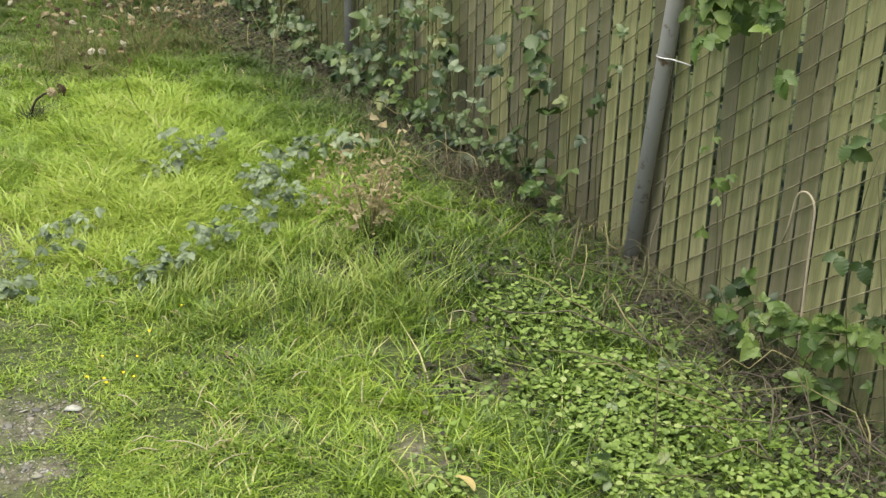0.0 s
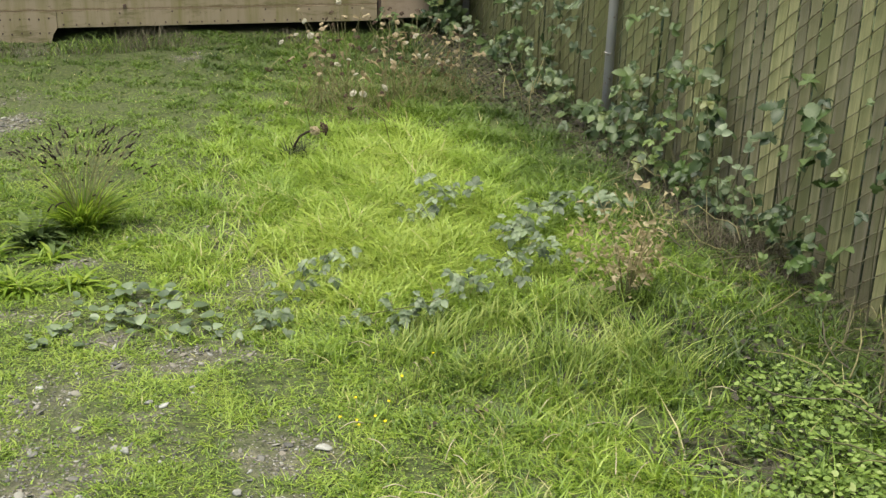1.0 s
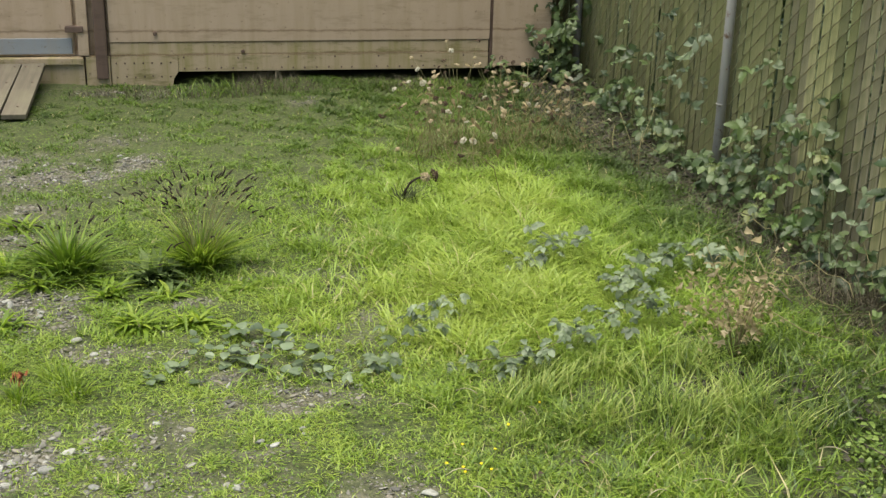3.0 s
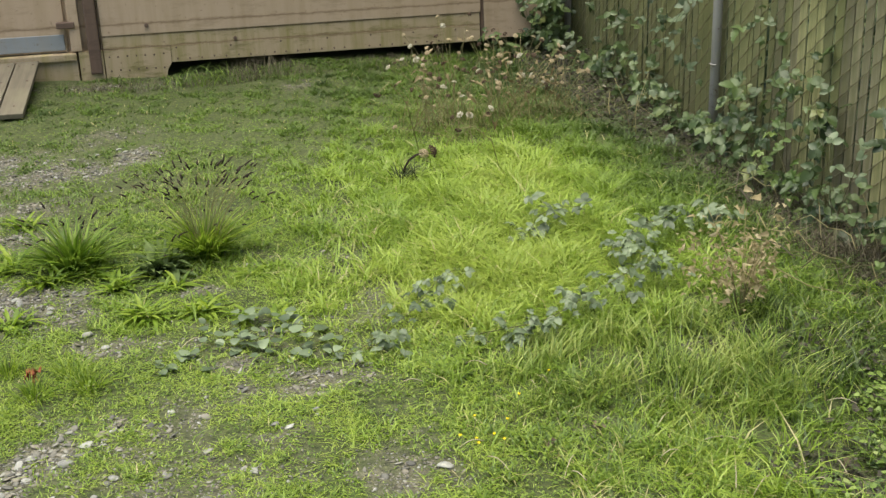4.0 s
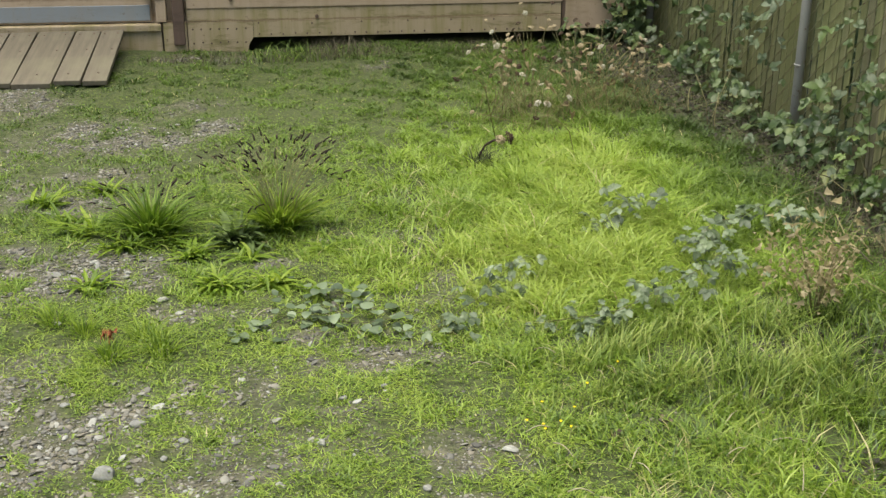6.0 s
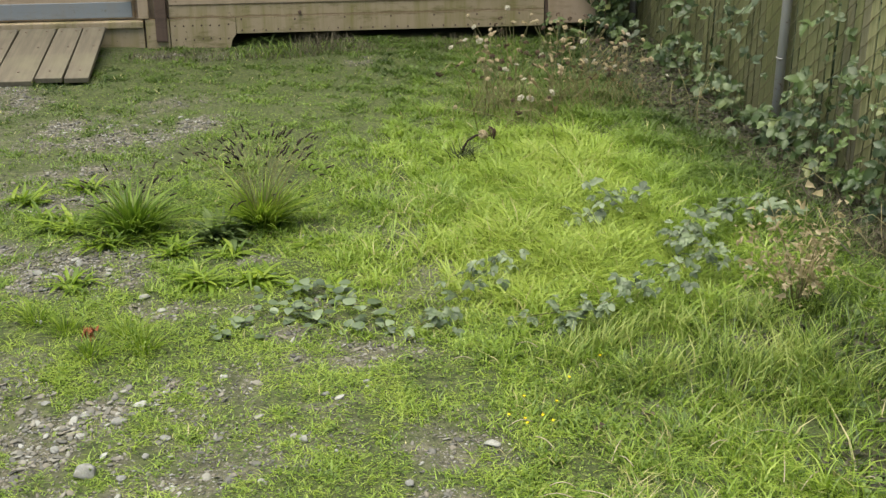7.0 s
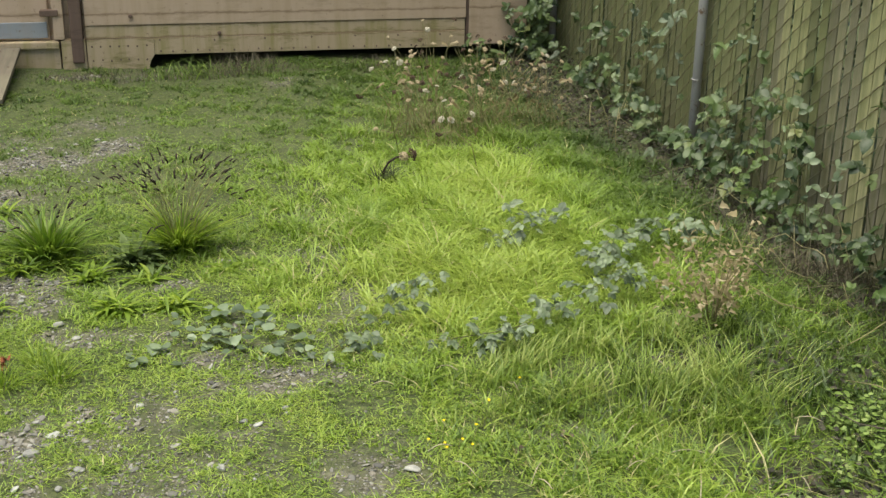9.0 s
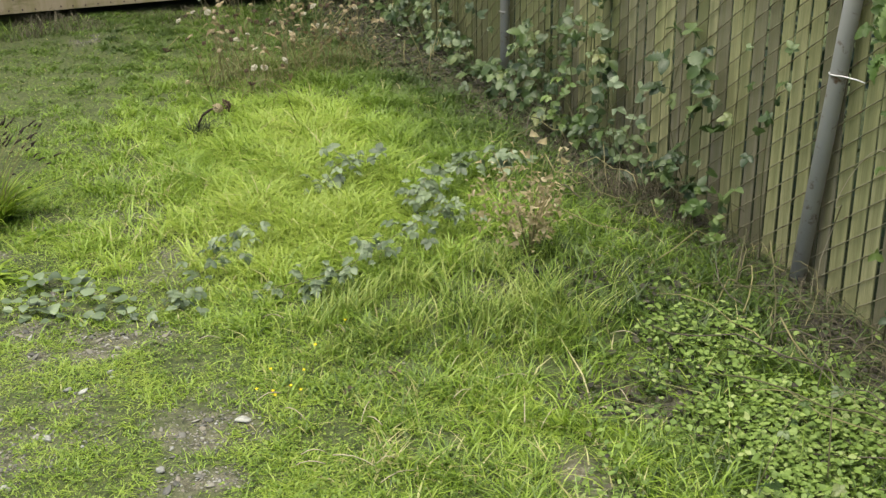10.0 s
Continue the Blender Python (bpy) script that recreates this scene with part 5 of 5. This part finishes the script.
for k, (x, y, w) in enumerate(((-0.01, 2.55, 0.032), (0.43, 2.46, 0.042), (-0.01, 3.51, 0.034), (-0.03, 3.535, 0.026), (0.02, 3.49, 0.03), (-0.47, 3.48, 0.04), (-0.41, 3.38, 0.03),
                               (0.33, 3.07, 0.022), (0.31, 3.09, 0.018), (0.35, 3.05, 0.016), (-0.43, 2.39, 0.024), (-0.32, 2.41, 0.02), (-0.11, 2.38, 0.022), (-0.14, 3.23, 0.02), (0.16, 2.79, 0.018),
                               (-0.5, 5.57, 0.04), (-0.47, 5.52, 0.03), (-1.0, 5.39, 0.034), (-0.59, 5.52, 0.026), (-0.62, 5.2, 0.024), (-0.72, 3.8, 0.034), (-0.6, 3.7, 0.026))):
    stone(x, y, w, w * 0.75, w * 0.42, 10 + k, PALE_S, WHITE_STONE)
for k, (x, y, w) in enumerate(((-0.46, 2.72, 0.05), (-0.34, 2.62, 0.04), (-0.43, 2.47, 0.036), (-0.60, 2.62, 0.04), (-0.66, 2.86, 0.035), (-0.55, 2.78, 0.04), (-0.38, 2.55, 0.035), (0.05, 2.77, 0.034),
                               (0.16, 2.82, 0.028), (0.22, 2.32, 0.04), (-0.16, 3.25, 0.05), (-0.70, 3.76, 0.05), (-0.60, 3.66, 0.04), (-0.82, 3.7, 0.05), (-0.76, 3.34, 0.04), (-0.22, 2.61, 0.026))):
    stone(x, y, w * 0.8, w * 0.6, w * 0.36, 40 + k, GREY_S, GREY_STONE)

YELLOW = plain("yellow_petal", (0.85, 0.68, 0.02), 0.5, 0.08)


def buttercup(x, y, h, seed):
    r = np.random.default_rng(seed)
    t = thing("buttercup", (x, y, float(ground_z(x, y))), "small yellow buttercup flower in the grass", "flower", "buttercups in the lawn")
    link("stem", tube_mesh("stem", [(0, 0, 0), (0.006, 0.004, h * 0.6), (0.01, 0, h)], 0.0009, 4), STEM, t)
    pieces = [moved(leaf_arrays(0.0058, 0.0055, 0.3, -0.4, 0, 4, 0.8, seed + k), pose(0.01, 0, h, 25, 0, 72 * k)) for k in range(5)]
    link("petals", mesh_from("petals", *joined(pieces), YELLOW), None, t, "glossy yellow petals").rotation_euler = (r.normal(0, 0.1), r.normal(0, 0.1), 0)


for k, (x, y) in enumerate(((0.47, 2.49), (0.51, 2.45), (0.57, 2.47), (0.52, 2.57), (0.60, 2.57), (0.66, 2.69), (0.78, 2.84), (0.49, 2.45), (0.55, 2.52))):
    buttercup(x, y, 0.058 + 0.015 * math.sin(3 * k), 300 + k)


def dead_stem():
    """A tall pale dead stem leaning on the fence, hooked at its top."""
    t = thing("dead_weed", (2.085, 1.90, 0), "tall pale dry weed hooked over against the fence", "weed")
    pts = [(0, 0, -0.03), (0.005, 0.02, 0.15), (0.01, 0.03, 0.3), (0.012, 0.034, 0.42)]
    pts += [(0.012 - 0.002 * f, 0.034 + 0.035 * (1 - math.cos(math.pi * f)), 0.42 + 0.045 * math.sin(math.pi * f)) for f in steps(9)[1:]]
    pts += [(0.009, 0.112, 0.36), (0.008, 0.125, 0.31)]
    link("stalk", tube_mesh("stalk", pts, 0.0038, 6, 0.6), DEAD, t)


dead_stem()


def twig(points, radius, mat, label):
    root = Vector(points[0])
    t = thing("twig", root, label, "twig", "twigs along the fence")
    link("branch", tube_mesh("branch", [Vector(p) - root for p in points], radius, 5, 0.6), mat, t)


r = np.random.default_rng(401)
for k in range(80):
    x, y, a, L = r.uniform(1.72, 2.1), 1.4 + 5.2 * r.uniform(0, 1) ** 1.7, r.normal(math.pi / 2, 0.7), r.uniform(0.15, 0.5)
    z = 0.02 + r.uniform(0, 0.03)
    bow = r.normal(0, 0.05)
    pts = [(min(x + math.cos(a) * L * f + bow * math.sin(3.1 * f), 2.1), y + math.sin(a) * L * f, z + r.uniform(0, 0.08) * math.sin(3.1 * f)) for f in steps(6)]
    twig(pts, r.uniform(0.001, 0.0028), (CANE, TWIG, DRYSTALK)[k % 3], "thin dry brown twig lying at the fence foot")
for pts in ([(1.80, 5.15, 0), (1.84, 5.17, 0.12), (1.90, 5.2, 0.26)], [(1.80, 5.15, 0), (1.79, 5.17, 0.12), (1.74, 5.2, 0.25)], [(1.78, 5.0, 0), (1.78, 5.02, 0.1), (1.80, 5.05, 0.2)],
            [(2.08, 3.6, 0.2), (2.06, 3.5, 0.15), (2.05, 3.4, 0.05)], [(1.55, 1.75, 0.03), (1.62, 1.85, 0.14), (1.72, 1.88, 0.16), (1.85, 1.8, 0.1)], [(1.45, 1.62, 0.03), (1.5, 1.6, 0.06), (1.6, 1.58, 0.05)]):
    twig(pts, 0.002, DRYSTALK if pts[0][1] > 3 else CANE, "thin dry standing stalk by the fence")

runner([(1.40, 1.78, 0.03), (1.47, 1.83, 0.08), (1.57, 1.90, 0.13), (1.69, 1.90, 0.13), (1.75, 1.80, 0.09), (1.75, 1.68, 0.05)], 5, 441, LEAVES, 0.8, 0.0, "dark bramble cane arching over the clover")
runner([(1.36, 1.60, 0.03), (1.42, 1.65, 0.06), (1.48, 1.60, 0.07), (1.58, 1.55, 0.05)], 5, 442, LEAVES, 0.75, 0.0, "dark bramble cane arching over the clover")
loop = [(2.10 - 0.008 * math.sin(6 * f), 2.50 - 0.10 * f + 0.05 * math.sin(4 * f), 0.30 + 0.16 * f - 0.05 * math.sin(5.5 * f)) for f in steps(10)]
twig([(2.09, 2.56, -0.02), (2.09, 2.55, 0.12)] + loop, 0.0016, DEAD, "thin pale vine curling up the fence")
ORANGE = plain("orange_scrap", (0.30, 0.085, 0.035), 0.85)
r = np.random.default_rng(421)
pieces = [moved(leaf_arrays(0.022, 0.02, 1.3, 1.2, 0.25, 8, 0.9, 420 + k), pose(r.normal(0, 0.012), r.normal(0, 0.01), r.uniform(0, 0.012), r.normal(0, 30), r.normal(0, 30), r.uniform(0, 360))) for k in range(5)]
ob = link("withered_leaf", mesh_from("withered_leaf", *joined(pieces), ORANGE), None)
ob.matrix_basis = pose(-0.58, 3.17, 0.03)
tagged(ob, "crumpled orange-red withered leaf in the grass", "leaf")

# a pale withered leaf and a snapped cane at the edge of the clover
FALLEN = leafy("fallen_leaf", [(0.0, (0.42, 0.33, 0.14)), (1.0, (0.5, 0.42, 0.2))], 0.8, 0.2, "object")
ob = link("fallen_leaf", mesh_from("fallen_leaf", *leaf_arrays(0.06, 0.022, 0.8, 0.5, 0.0, 8, 0.9, 431), FALLEN), None)
ob.matrix_basis = pose(1.10, 1.74, 0.05, 25, 10, 15)
tagged(ob, "pale yellow withered leaf lying in the grass", "leaf")

BROWN_LEAF = leafy("brown_leaf", [(0.0, (0.06, 0.04, 0.026)), (1.0, (0.20, 0.155, 0.105))], 0.85, 0.15, "object")
for k, (x, y, size, turn) in enumerate(((0.852, 2.554, 0.036, 40), (0.72, 2.52, 0.034, 110), (0.83, 2.60, 0.025, 200), (1.33, 2.28, 0.03, 80), (1.41, 2.22, 0.028, 300), (1.30, 2.20, 0.026, 20), (1.38, 2.33, 0.03, 150))):
    ob = link("dead_leaf", mesh_from("dead_leaf", *leaf_arrays(size, size * 0.6, 0.7, 0.6, 0.06, 8, 0.8, 700 + k), BROWN_LEAF), None)
    ob.matrix_basis = pose(x, y, float(ground_z(x, y)) + 0.016, 10 * math.sin(3 * k), 14 * math.cos(5 * k), turn)
    tagged(ob, "curled brown dead leaf lying in the grass", "leaf", "dead leaves in the grass")
r = np.random.default_rng(711)
for k in range(26):
    x, y, a, L = (r.uniform(0.45, 1.5), r.uniform(2.0, 2.95), r.uniform(0, 6.283), r.uniform(0.04, 0.11)) if k else (-0.19, 3.27, 0.8, 0.09)
    z = float(ground_z(x, y)) + r.uniform(0.012, 0.04)
    straw = thing("straw", (x, y, z), "short pale dry straw fallen in the grass", "straw", "straws in the grass")
    link("stalk", tube_mesh("stalk", [Vector((math.cos(a) * L * f, math.sin(a) * L * f, 0.012 * math.sin(3.1 * f))) for f in steps(5)], 0.0015, 5, 0.6), DEAD, straw)
